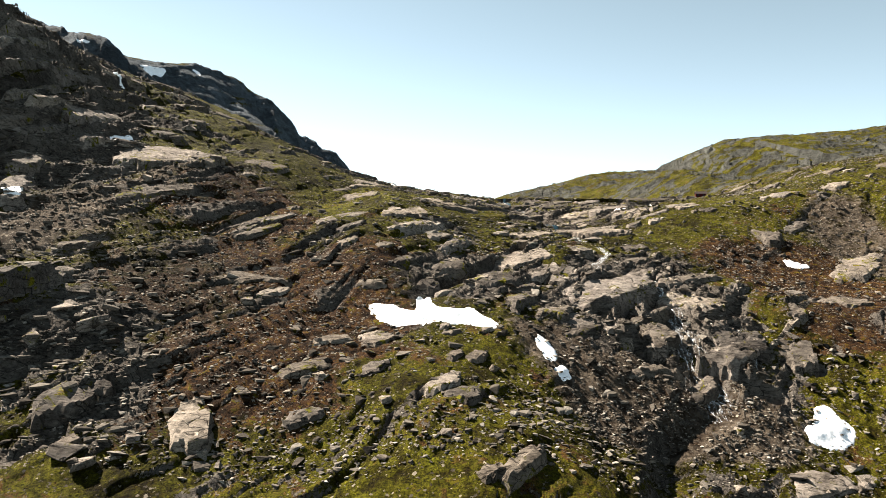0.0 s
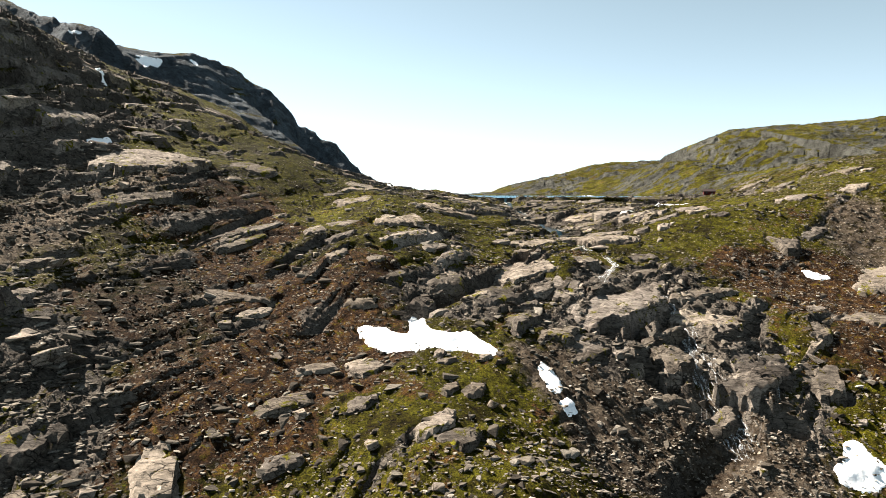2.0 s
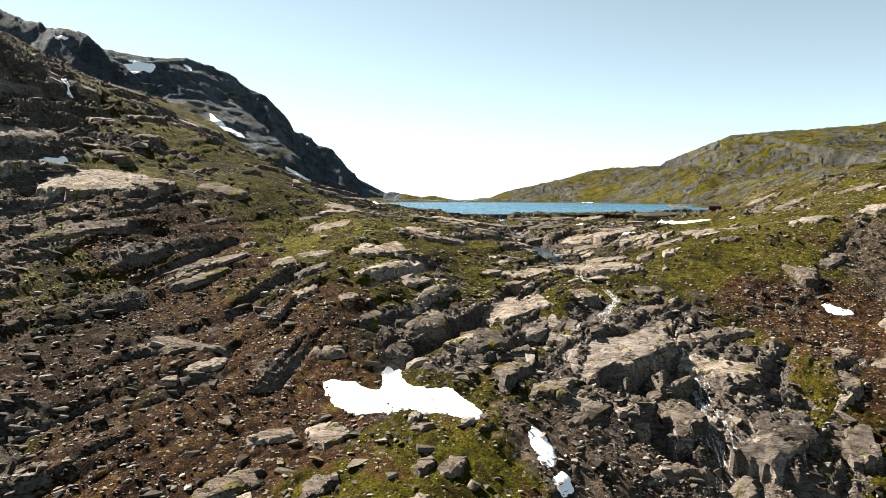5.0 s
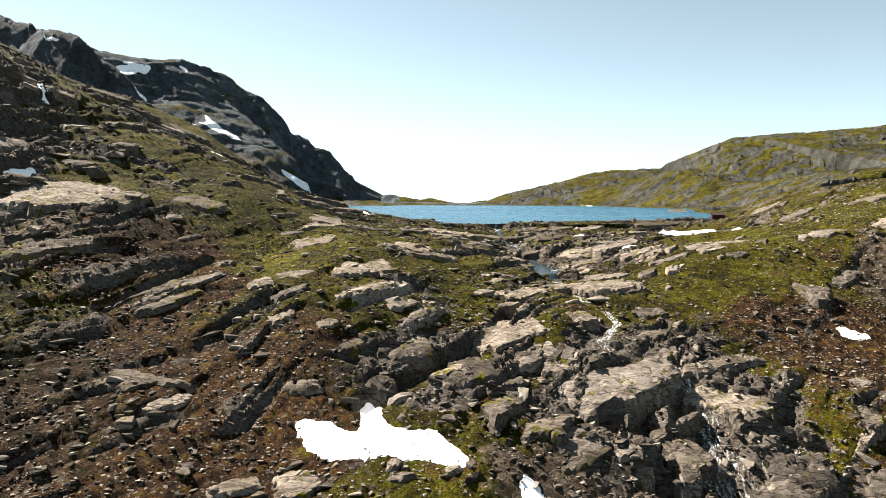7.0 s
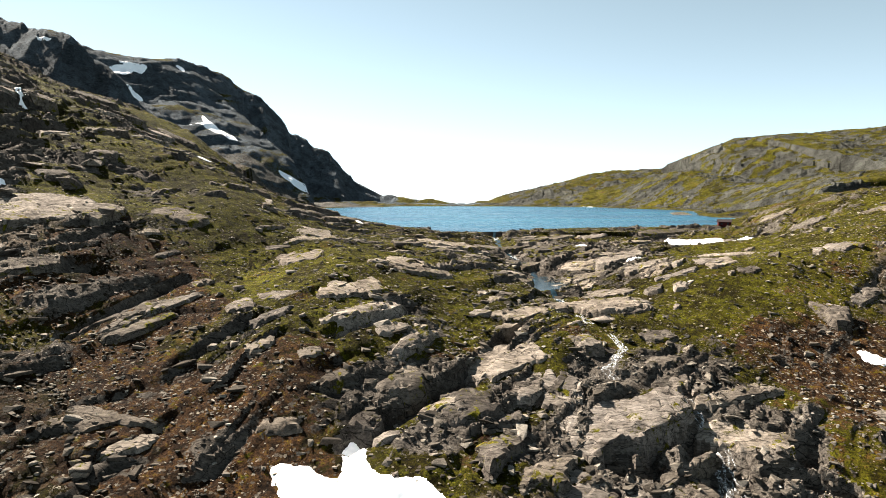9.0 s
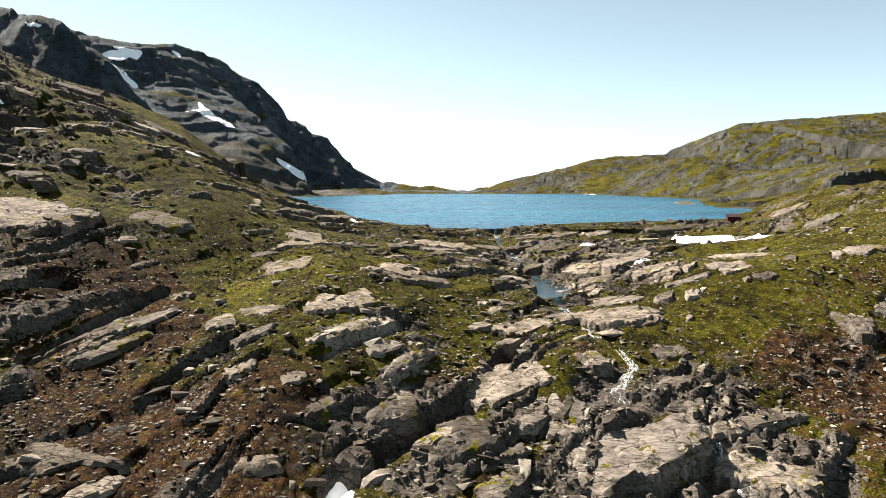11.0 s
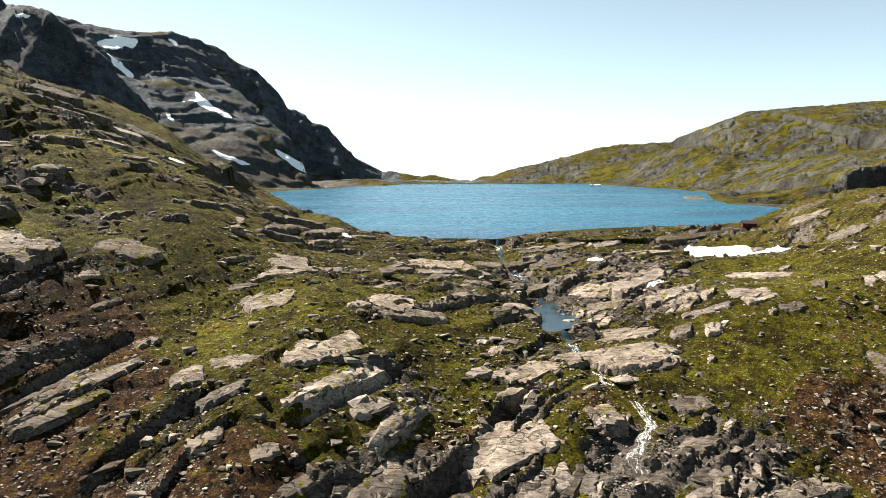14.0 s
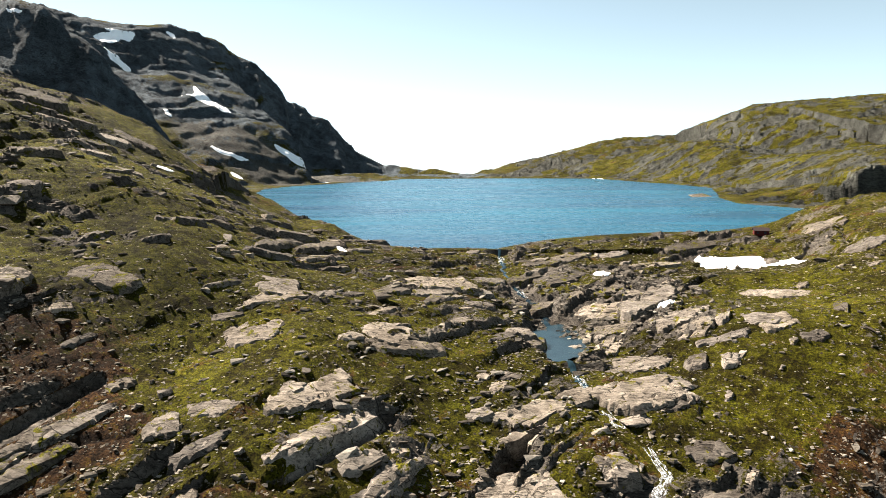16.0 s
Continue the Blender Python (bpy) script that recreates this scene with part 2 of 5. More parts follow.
def foam_material():
    k = Nodes("white_water", 0.5, 0.3)
    k.link(k.ramp(k.noise(2.6, 6, 0.8, 1.2, stretch=(0, 1.6, 0.6, 0.6)), (0.43, 0.0), (0.62, 0.75)), k.bsdf.inputs["Alpha"])
    return k.done(k.ramp(k.noise(2.5, 5, 0.7), (0.38, (0.20, 0.21, 0.22)), (0.62, (0.75, 0.77, 0.78))), k.bump(k.noise(4, 4), 0.1, 0.8))


GROUND, STONE, PALE = ground_material(), stone_material("grey_stone", 0.42), stone_material("pale_stone", 0.75)
SNOW, LAKE, BROOK_WATER, FOAM = snow_material(), lake_material(), brook_material(), foam_material()


def mesh_object(name, verts, faces, material, smooth=False, parent=None):
    me = bpy.data.meshes.new(name)
    me.from_pydata(verts, [], faces)
    me.materials.append(material)
    if smooth:
        me.shade_smooth()
        if smooth != "all":
            me.set_sharp_from_angle(angle=radians(smooth))
    ob = new(name, me)
    ob.parent = parent
    return ob


def grid_mesh(name, xs, ys, zs, material):
    """A sheet from arrays of rows of points."""
    rows, cols = xs.shape
    me = bpy.data.meshes.new(name)
    n, f = rows * cols, (rows - 1) * (cols - 1)
    me.vertices.add(n)
    me.vertices.foreach_set("co", np.stack([xs, ys, zs], -1).astype(np.float32).ravel())
    a = (np.arange(rows - 1)[:, None] * cols + np.arange(cols - 1)).ravel()
    me.loops.add(4 * f)
    me.loops.foreach_set("vertex_index", np.stack([a, a + 1, a + cols + 1, a + cols], 1).astype(np.int32).ravel())
    me.polygons.add(f)
    me.polygons.foreach_set("loop_start", np.arange(0, 4 * f, 4, dtype=np.int32))
    me.update(calc_edges=True)
    me.materials.append(material)
    return new(name, me)


def loose_material(name, tone):
    """Small stones: clean, pale, each of its own tone."""
    k = Nodes(name, 0.9)
    seam = k.noise(2.2, 4, 0.65, 0.5, stretch=(52, 0.5, 1.5, 2.2))
    tone = k.ramp(k.island(), *((at, tuple(tone * v for v in col)) for at, col in ((0.0, (0.06, 0.05, 0.04)), (0.35, (0.13, 0.111, 0.09)), (0.8, (0.24, 0.209, 0.172)), (1.0, (0.38, 0.34, 0.288)))))
    tone = k.mix(0.8, tone, k.ramp(seam, (0.36, 0.35), (0.6, 1.25)), "MULTIPLY")
    return k.done(k.mix(0.6, tone, k.ramp(k.noise(5.0, 4, 0.7), (0.3, 0.5), (0.62, 1.1)), "MULTIPLY"), k.bump(k.noise(7.0, 4, 0.7), 0.05, 0.7))


LOOSE, DARK = loose_material("loose_stone", 0.80), loose_material("dark_stone", 0.5)

# ---- the shape of the land ----
LAKE_Z = 2.25
STRIKE = (0.62, 0.785)          # plan direction along which the rock layers run
DOWN = (0.785, -0.62)           # plan direction in which the layers break off


def hash01(i, j, seed):
    """Repeatable random numbers in 0..1 for lattice corners."""
    a, b = i.astype(np.int32).view(np.uint32), j.astype(np.int32).view(np.uint32)
    low = np.uint32(0x7FFFFFFF)
    n = (a * np.uint32(374761393) + b * np.uint32(668265263) + np.uint32((seed * 974634777) & 0xFFFFFFFF)) & low
    n = ((n ^ (n >> np.uint32(13))) * np.uint32(1274126177)) & low
    n = ((n ^ (n >> np.uint32(16))) * np.uint32(2246822519)) & low
    return ((n ^ (n >> np.uint32(15))) & np.uint32(0xFFFFF)) / 1048575.0


def value_noise(x, y, seed=0):
    i, j = np.floor(x), np.floor(y)
    u, v = x - i, y - j
    u, v = u * u * u * (u * (u * 6 - 15) + 10), v * v * v * (v * (v * 6 - 15) + 10)
    a, b = hash01(i, j, seed), hash01(i + 1, j, seed)
    c, d = hash01(i, j + 1, seed), hash01(i + 1, j + 1, seed)
    return (a + (b - a) * u) * (1 - v) + (c + (d - c) * u) * v - 0.5


def fbm(x, y, seed=0, octaves=4, gain=0.5):
    out, amp = 0.0, 1.0
    for k in range(octaves):
        out = out + amp * value_noise(x, y, seed + 17 * k)
        x, y, amp = x * 2.03 + 3.1, y * 2.03 - 1.7, amp * gain
    return out


def blocks(x, y, seed=0):
    """Irregular cells: a random number for each cell, the offset from its centre, and how near its edge is."""
    i, j = np.floor(x), np.floor(y)
    best, second = np.full(x.shape, 9.0), np.full(x.shape, 9.0)
    who, ox, oy = np.zeros(x.shape), np.zeros(x.shape), np.zeros(x.shape)
    for di in (-1, 0, 1):
        for dj in (-1, 0, 1):
            a, b = i + di, j + dj
            dx = x - a - 0.1 - 0.8 * hash01(a, b, seed)
            dy = y - b - 0.1 - 0.8 * hash01(a, b, seed + 5)
            d = dx * dx + dy * dy
            near = d < best
            second = np.where(near, best, np.minimum(second, d))
            who, ox, oy = np.where(near, hash01(a, b, seed + 9), who), np.where(near, dx, ox), np.where(near, dy, oy)
            best = np.where(near, d, best)
    return who, ox, oy, np.sqrt(second) - np.sqrt(best)


def smoothstep(a, b, x):
    t = np.clip((x - a) / (b - a), 0, 1)
    return t * t * (3 - 2 * t)


def curve_weights(knots, q):
    """Weights of a smooth curve through evenly or unevenly spaced knots."""
    k, q = np.asarray(knots, float), np.asarray(q, float)
    n = len(k)
    slope = np.zeros((n, n))
    for i in range(n):
        a, b = max(i - 1, 0), min(i + 1, n - 1)
        slope[i, b] += 1 / (k[b] - k[a])
        slope[i, a] -= 1 / (k[b] - k[a])
    c = np.clip(q, k[0], k[-1])
    i = np.clip(np.searchsorted(k, c) - 1, 0, n - 2)
    h = k[i + 1] - k[i]
    s, r = (c - k[i]) / h, np.arange(len(q))
    out = ((s**3 - 2 * s**2 + s) * h)[:, None] * slope[i] + ((s**3 - s**2) * h)[:, None] * slope[i + 1]
    out[r, i] += 2 * s**3 - 3 * s**2 + 1
    out[r, i + 1] += 3 * s**2 - 2 * s**3
    return out


# Profiles of the slope below the lake, from the western crag to the eastern meadow, at stations along the valley.
ACROSS = (-220, -150, -115, -90, -70, -52, -35, -18, -4, 10, 24, 38, 52, 68, 88, 115, 150, 220)
PROFILES = {
    60: (8.4, -17.7, -26.5, -35.0, -40.3, -43.2, -44.8, -45.2, -45.5, -45.8, -46.8, -48.4, -49.8, -50.6, -50.0, -43.2, -37.2, -32.1),
    88: (23.0, -7.0, -15.6, -22.8, -29.8, -32.2, -35.2, -36.1, -32.6, -32.3, -38.4, -44.0, -47.3, -48.0, -44.0, -36.0, -29.7, -21.9),
    108: (33.3, 1.5, -7.6, -13.9, -18.5, -23.6, -26.4, -27.8, -26.2, -29.3, -34.7, -39.5, -41.5, -43.6, -36.7, -30.3, -23.8, -14.6),
    128: (43.4, 11.6, 0.6, -6.2, -12.2, -16.6, -19.7, -22.3, -21.0, -21.4, -24.9, -28.8, -29.4, -32.0, -27.3, -24.9, -17.1, -7.3),
    148: (53.3, 24.1, 9.2, 0.9, -5.1, -10.4, -12.7, -11.5, -15.5, -17.0, -19.4, -19.6, -20.8, -20.7, -21.8, -20.0, -9.7, -0.3),
    168: (62.9, 40.3, 19.0, 7.6, 4.2, -2.0, -4.2, -3.6, -7.0, -11.6, -11.0, -13.2, -13.7, -16.0, -19.1, -15.8, -2.8, 6.3),
    190: (70.0, 56.0, 32.2, 15.9, 12.8, 6.6, 1.2, 2.6, -1.2, -5.5, -7.2, -7.8, -8.0, -7.1, -8.8, -10.6, 3.6, 12.6),
    215: (78.0, 67.5, 35.4, 23.7, 16.6, 15.6, 8.9, 4.6, 2.0, -0.9, -4.4, -7.0, -4.7, -0.1, 0.8, 5.2, 9.6, 18.0),
    245: (86.0, 63.5, 39.8, 32.4, 25.8, 17.4, 9.3, 5.1, 3.7, 1.0, -2.7, -2.6, -0.6, -1.3, -0.4, 7.0, 14.8, 22.0),
    275: (92.0, 60.5, 43.7, 32.9, 24.0, 15.9, 10.0, 6.7, 4.6, 2.7, 1.4, 0.5, -0.3, -0.0, 0.3, 4.0, 16.9, 24.6),
    305: (96.0, 59.5, 44.0, 30.0, 18.6, 9.6, 4.4, 3.4, 2.6, 2.0, 1.8, 2.2, 2.1, 2.0, 0.7, 4.7, 17.7, 27.4),
}
STATIONS = tuple(PROFILES)
GRID = np.array([PROFILES[s] for s in STATIONS], float)

# The lake's shore, in plan.
SHORE = ((-14, 303), (6, 305), (20, 303), (27, 312), (40, 327), (60, 340), (86, 350), (110, 353), (124, 364), (170, 398),
         (211, 442), (180, 508), (188, 560), (214, 640), (232, 700), (222, 780), (196, 860), (176, 945), (100, 962), (0, 966),
         (-70, 955), (-84, 900), (-122, 846), (-165, 760), (-176, 706), (-160, 620), (-128, 560), (-74, 420), (-46, 368), (-26, 322))


def to_line(x, y, line):
    """Distance to a line of (x, y, z) points, the height of its nearest point, and the side (positive: to the left)."""
    best, height, side = np.full(x.shape, 1e9), np.zeros(x.shape), np.zeros(x.shape)
    for (ax, ay, az), (bx, by, bz) in zip(line, line[1:]):
        ex, ey = bx - ax, by - ay
        s = np.clip(((x - ax) * ex + (y - ay) * ey) / (ex * ex + ey * ey), 0, 1)
        d = np.hypot(x - ax - s * ex, y - ay - s * ey)
        near = d < best
        best = np.where(near, d, best)
        height = np.where(near, az + s * (bz - az), height)
        side = np.where(near, ex * (y - ay) - ey * (x - ax), side)
    return best, height, side


def near_line(x, y, line, reach):
    """Distance to a line, worked out only within its reach."""
    pts = np.array(line)
    box = (x > pts[:, 0].min() - reach) & (x < pts[:, 0].max() + reach) & (y > pts[:, 1].min() - reach) & (y < pts[:, 1].max() + reach)
    d, z = np.full(x.shape, 1e3), np.zeros(x.shape)
    if box.any():
        d[box], z[box], _ = to_line(x[box], y[box], line)
    return d, z


def lake_distance(x, y):
    """Distance from the shore: positive on land, negative on the water; below the lake it only tells that it is far off."""
    near = y > 262
    if not near.all():
        out = np.full(x.shape, 41.0)
        if near.any():
            out[near] = lake_distance(x[near], y[near])
        return out
    ring = [(a, b, 0) for a, b in SHORE] + [(*SHORE[0], 0)]
    d = to_line(x, y, ring)[0]
    inside = np.zeros(x.shape, bool)
    for (ax, ay, _), (bx, by, _) in zip(ring, ring[1:]):
        cross = (ay > y) != (by > y)
        inside ^= cross & (x < (bx - ax) * (y - ay) / (by - ay + 1e-12) + ax)
    return np.where(inside, -d, d)


# Crests beyond the lake's lower end: points, the slope on the left and on the right of the line, and its roundness.
CRESTS = (
    (((-260, 330, 98), (-162, 330, 63), (-136, 338, 56), (-112, 342, 45), (-99, 350, 31), (-82, 368, 18), (-60, 350, 9.5), (-40, 336, 7.5), (-22, 318, 5.5), (-8, 304, 3.5)), 0.6, 0.12, 3),   # western shoulder
    (((-444, 626, 198), (-385, 618, 168), (-345, 614, 155), (-311, 610, 146), (-293, 611, 130), (-277, 611, 119), (-255, 617, 90), (-239, 622, 73), (-215, 643, 35), (-215, 673, 24)), 0.5, 0.85, 5),   # dark spur west of the lake
    (((-507, 924, 217), (-465, 945, 206), (-422, 997, 209), (-405, 1047, 215), (-384, 1078, 211), (-357, 1099, 202), (-332, 1115, 185), (-303, 1120, 169), (-275, 1131, 139), (-263, 1137, 116), (-236, 1138, 107), (-223, 1138, 91), (-202, 1144, 85), (-181, 1154, 60), (-163, 1155, 40), (-118, 1156, 17), (-63, 1138, 12), (-18, 1120, 8), (24, 1081, 4)), 0.35, 0.70, 6),   # far mountain
    (((64, 1042, 0), (99, 1083, 9), (152, 1135, 32), (214, 1167, 49), (262, 1179, 58), (337, 1191, 61)), 0.2, 0.3, 30),   # low hill at the lake's head
    (((294, 970, 46), (305, 940, 52), (330, 951, 70), (356, 962, 82), (389, 973, 95), (418, 974, 97), (470, 975, 101), (506, 976, 104), (550, 968, 107), (900, 900, 150)), 0.2, 0.22, 25),   # eastern hill
    (((212, 516, 12), (249, 505, 25), (330, 520, 38), (440, 540, 50), (800, 500, 90)), 0.05, 3.0, 4),   # crag above the eastern shore
    (((200, 335, 16), (245, 385, 8), (310, 430, 9), (420, 440, 20), (800, 400, 60)), 0.2, 0.1, 15),   # eastern bank
)
# The brook, from the lake's outlet down over the falls: points, and the half width of its bed.
BROOK = ((20.5, 303, 2.0), (21, 291, 1.5), (21, 268, 0.4), (25, 251, -2.3), (29, 241, -5.3), (30, 227, -6.2), (29, 211, -6.5), (30.5, 203, -7.1),
         (31, 194, -7.5), (33, 187, -8.4), (37, 178, -10.4), (38, 172, -12.0), (33.5, 164, -14.0), (35, 161, -15.2), (42, 160, -16.0),
         (45.5, 157.5, -17.2), (46.7, 149, -21.0), (45.5, 140, -25.5), (45.9, 128, -31.5), (47, 118, -37.0), (36, 108, -40.5), (30, 88, -44.0))
# Clefts: points along the bottom, depth and half width.
CLEFTS = (
    (((-57, 155, 0), (-51, 166, 0), (-46, 177, 0)), 2.2, 1.6),
    (((-14, 160, 0), (-6, 170, 0), (-2, 177, 0)), 1.8, 1.6),
    (((-8, 138, 0), (0, 148, 0), (9, 158, 0), (17, 174, 0), (22, 186, 0)), 2.6, 2.0),
    (((2, 140, 0), (13, 134, 0), (20, 124, 0), (24, 108, 0), (22, 92, 0)), 0.5, 2.6),
    (((-78, 155, 0), (-68, 168, 0), (-60, 172, 0)), 1.6, 1.5),
    (((40, 132, 0), (36, 146, 0), (50, 150, 0), (60, 146, 0)), 2.4, 2.2),
    (((42, 240, 0), (58, 244, 0), (74, 262, 0)), 1.6, 1.4),
    (((34, 131, 0), (38, 129, 0), (41, 126.5, 0), (44.5, 124.5, 0)), 5.0, 2.3),
    (((26, 143.5, 0), (31, 141.5, 0), (36, 139, 0)), 2.2, 1.3),
    (((52, 142, 0), (58, 141.5, 0), (63, 139.5, 0)), 2.2, 1.2),
    (((50, 128, 0), (54, 123.5, 0), (58, 122, 0)), 3.4, 1.7),
    (((64, 130.5, 0), (69.5, 129, 0)), 2.0, 1.2),
)


def land(x, y, shore=None):
    """Height of the bare, smooth land."""
    x, y = np.asarray(x, float), np.asarray(y, float)
    shape = x.shape
    x, y = x.ravel(), y.ravel()
    xc, yc = np.clip(x, ACROSS[0], ACROSS[-1]), np.clip(y, STATIONS[0], STATIONS[-1])
    near = np.zeros(len(x))
    for k in range(0, len(x), 100000):
        s = slice(k, k + 100000)
        near[s] = np.einsum("ni,nj,ij->n", curve_weights(STATIONS, yc[s]), curve_weights(ACROSS, xc[s]), GRID, optimize=True)
    near = near + 0.35 * np.maximum(np.abs(x) - 220, 0) * np.where(x < 0, 1, 0.4) - 0.35 * np.maximum(STATIONS[0] - y, 0)
    shore = lake_distance(x, y) if shore is None else shore.ravel()
    beyond = y > 284
    fx, fy = x[beyond], y[beyond]
    high = LAKE_Z + 0.3 + 0.05 * np.minimum(shore[beyond], 60)
    high = high - 0.09 * np.clip(fy - 1010, 0, 2500) * smoothstep(990, 1100, fy)
    for line, left, right, soft in CRESTS:
        d, z, side = to_line(fx, fy, line)
        fall = np.where(side > 0, left, right)
        d = np.sqrt(d * d + soft * soft) - soft
        d = np.where(fall > 0.6, 1.2 * np.minimum(d, 80) + 0.72 * np.maximum(d - 80, 0), d)
        high = np.maximum(high, z - fall * d)
    far = np.zeros(len(x))
    far[beyond] = high
    mix = smoothstep(285, 345, y)
    h = near * (1 - mix) + np.maximum(far, np.where(y < 345, near - 3, -1e3)) * mix
    h = np.maximum(h, np.where((shore > 0) & (shore < 40) & (y > 296), LAKE_Z + 0.25 + 0.02 * shore, -1e3))
    h = np.where(shore < 0, LAKE_Z - 0.3 - np.minimum(9, -0.22 * shore), np.where(y > 300, LAKE_Z + 0.2 + (h - LAKE_Z - 0.2) * smoothstep(-2, 9 + np.where(x < 60, 80, 95) * smoothstep(400, 560, y), shore), h))
    return h.reshape(shape)


# Where the cover differs: centre, radii and turn in plan, how strongly, and what: 0 grass, 1 heath, 2 bare rock, 3 scree.
COVER = (
    (-38, 125, 40, 34, 0, 0.75, 1), (-60, 120, 26, 30, 10, 0.35, 3), (-85, 150, 14, 40, -20, 0.9, 3), (-105, 175, 22, 55, -10, 0.9, 2),
    (-60, 108, 14, 18, 20, 0.6, 2), (-5, 112, 16, 16, 0, 0.6, 0), (-20, 150, 30, 10, 15, 0.5, 1), (-35, 190, 32, 22, 40, 0.8, 0),
    (-70, 225, 38, 45, 20, 0.95, 0), (-95, 265, 44, 42, 0, 0.95, 0), (-25, 215, 25, 25, 30, 0.6, 0), (-10, 165, 14, 12, 30, 0.5, 0), (8, 190, 12, 22, 10, 0.4, 0),
    (45, 245, 30, 45, -10, 0.7, 2), (16, 180, 8, 26, -15, 0.6, 2), (0, 150, 14, 14, 20, 0.6, 2), (38, 148, 30, 28, 15, 0.9, 2),
    (28, 118, 20, 18, 0, 0.9, 3), (50, 120, 18, 14, 0, 0.7, 3), (66, 192, 19, 26, 15, 0.95, 0), (88, 172, 20, 24, 40, 0.45, 1), (72, 175, 13, 11, -30, 0.35, 1), (85, 168, 22, 26, 30, 0.8, 1),
    (95, 140, 30, 18, 0, 0.7, 1), (85, 235, 30, 30, 0, 0.7, 0), (112, 190, 18, 26, 0, 0.6, 3), (130, 250, 30, 40, 0, 0.6, 0),
    (21, 163, 5, 13, 0, 0.95, 0), (42, 137.5, 3.5, 3, 0, 0.9, 0), (105, 300, 40, 20, 20, 0.3, 2), (-145, 230, 30, 70, 0, 0.6, 2), (-300, 620, 110, 130, 0, 0.9, 2), (-330, 950, 260, 190, 0, 0.8, 2),
    (330, 860, 260, 240, 0, 0.5, 0), (330, 800, 260, 260, 0, 0.35, 2), (-55, 172, 24, 26, 30, 0.5, 1), (-115, 305, 65, 40, 10, 0.8, 0), (-60, 300, 40, 40, 0, 0.6, 0), (250, 490, 80, 16, 0, 0.6, 2), (-230, 800, 90, 60, 0, 0.7, 3), (-150, 900, 120, 40, -35, 0.8, 3), (-20, 1040, 140, 70, 0, 0.8, 2), (-190, 1110, 120, 90, 0, 0.9, 2), (130, 1050, 90, 70, 0, 0.6, 2), (60, 330, 60, 18, 10, 0.4, 2),
)


def cover(x, y):
    """Shares of grass, heath, rock and scree at a place."""
    wx, wy = x + 9 * fbm(x / 14, y / 14, 91, 4), y + 9 * fbm(x / 14 + 40, y / 14, 92, 4)
    out = [np.full(x.shape, v) for v in (0.5, 0.18, 0.25, 0.1)]
    for cx, cy, rx, ry, turn, force, what in COVER:
        c, s = np.cos(np.radians(turn)), np.sin(np.radians(turn))
        wide = 1.1 * max(rx, ry)
        at = (np.abs(wx - cx) < wide) & (np.abs(wy - cy) < wide)
        if not at.any():
            continue
        dx, dy = wx[at] - cx, wy[at] - cy
        m = force * (1 - smoothstep(0.55, 1.1, np.hypot((dx * c + dy * s) / rx, (dy * c - dx * s) / ry)))
        for k in range(4):
            out[k][at] = out[k][at] * (1 - m) + (m if k == what else 0)
    # outcrops breaking through the turf of the western bank and the eastern hill
    spots = smoothstep(0.10, 0.34, fbm(x / 11, y / 7, 95, 4, 0.6)) * np.where(x < 0, smoothstep(195, 225, y) * (1 - smoothstep(330, 360, y)), 0)
    spots = np.maximum(spots, smoothstep(0.06, 0.30, fbm(x / 34, y / 22, 96, 5, 0.65)) * np.where(x > 60, smoothstep(420, 520, y), 0))
    spots = spots * np.where(x > 60, 0.55, 0.65)
    for k in range(4):
        out[k] = out[k] * (1 - spots) + (spots if k == 2 else 0)
    return out


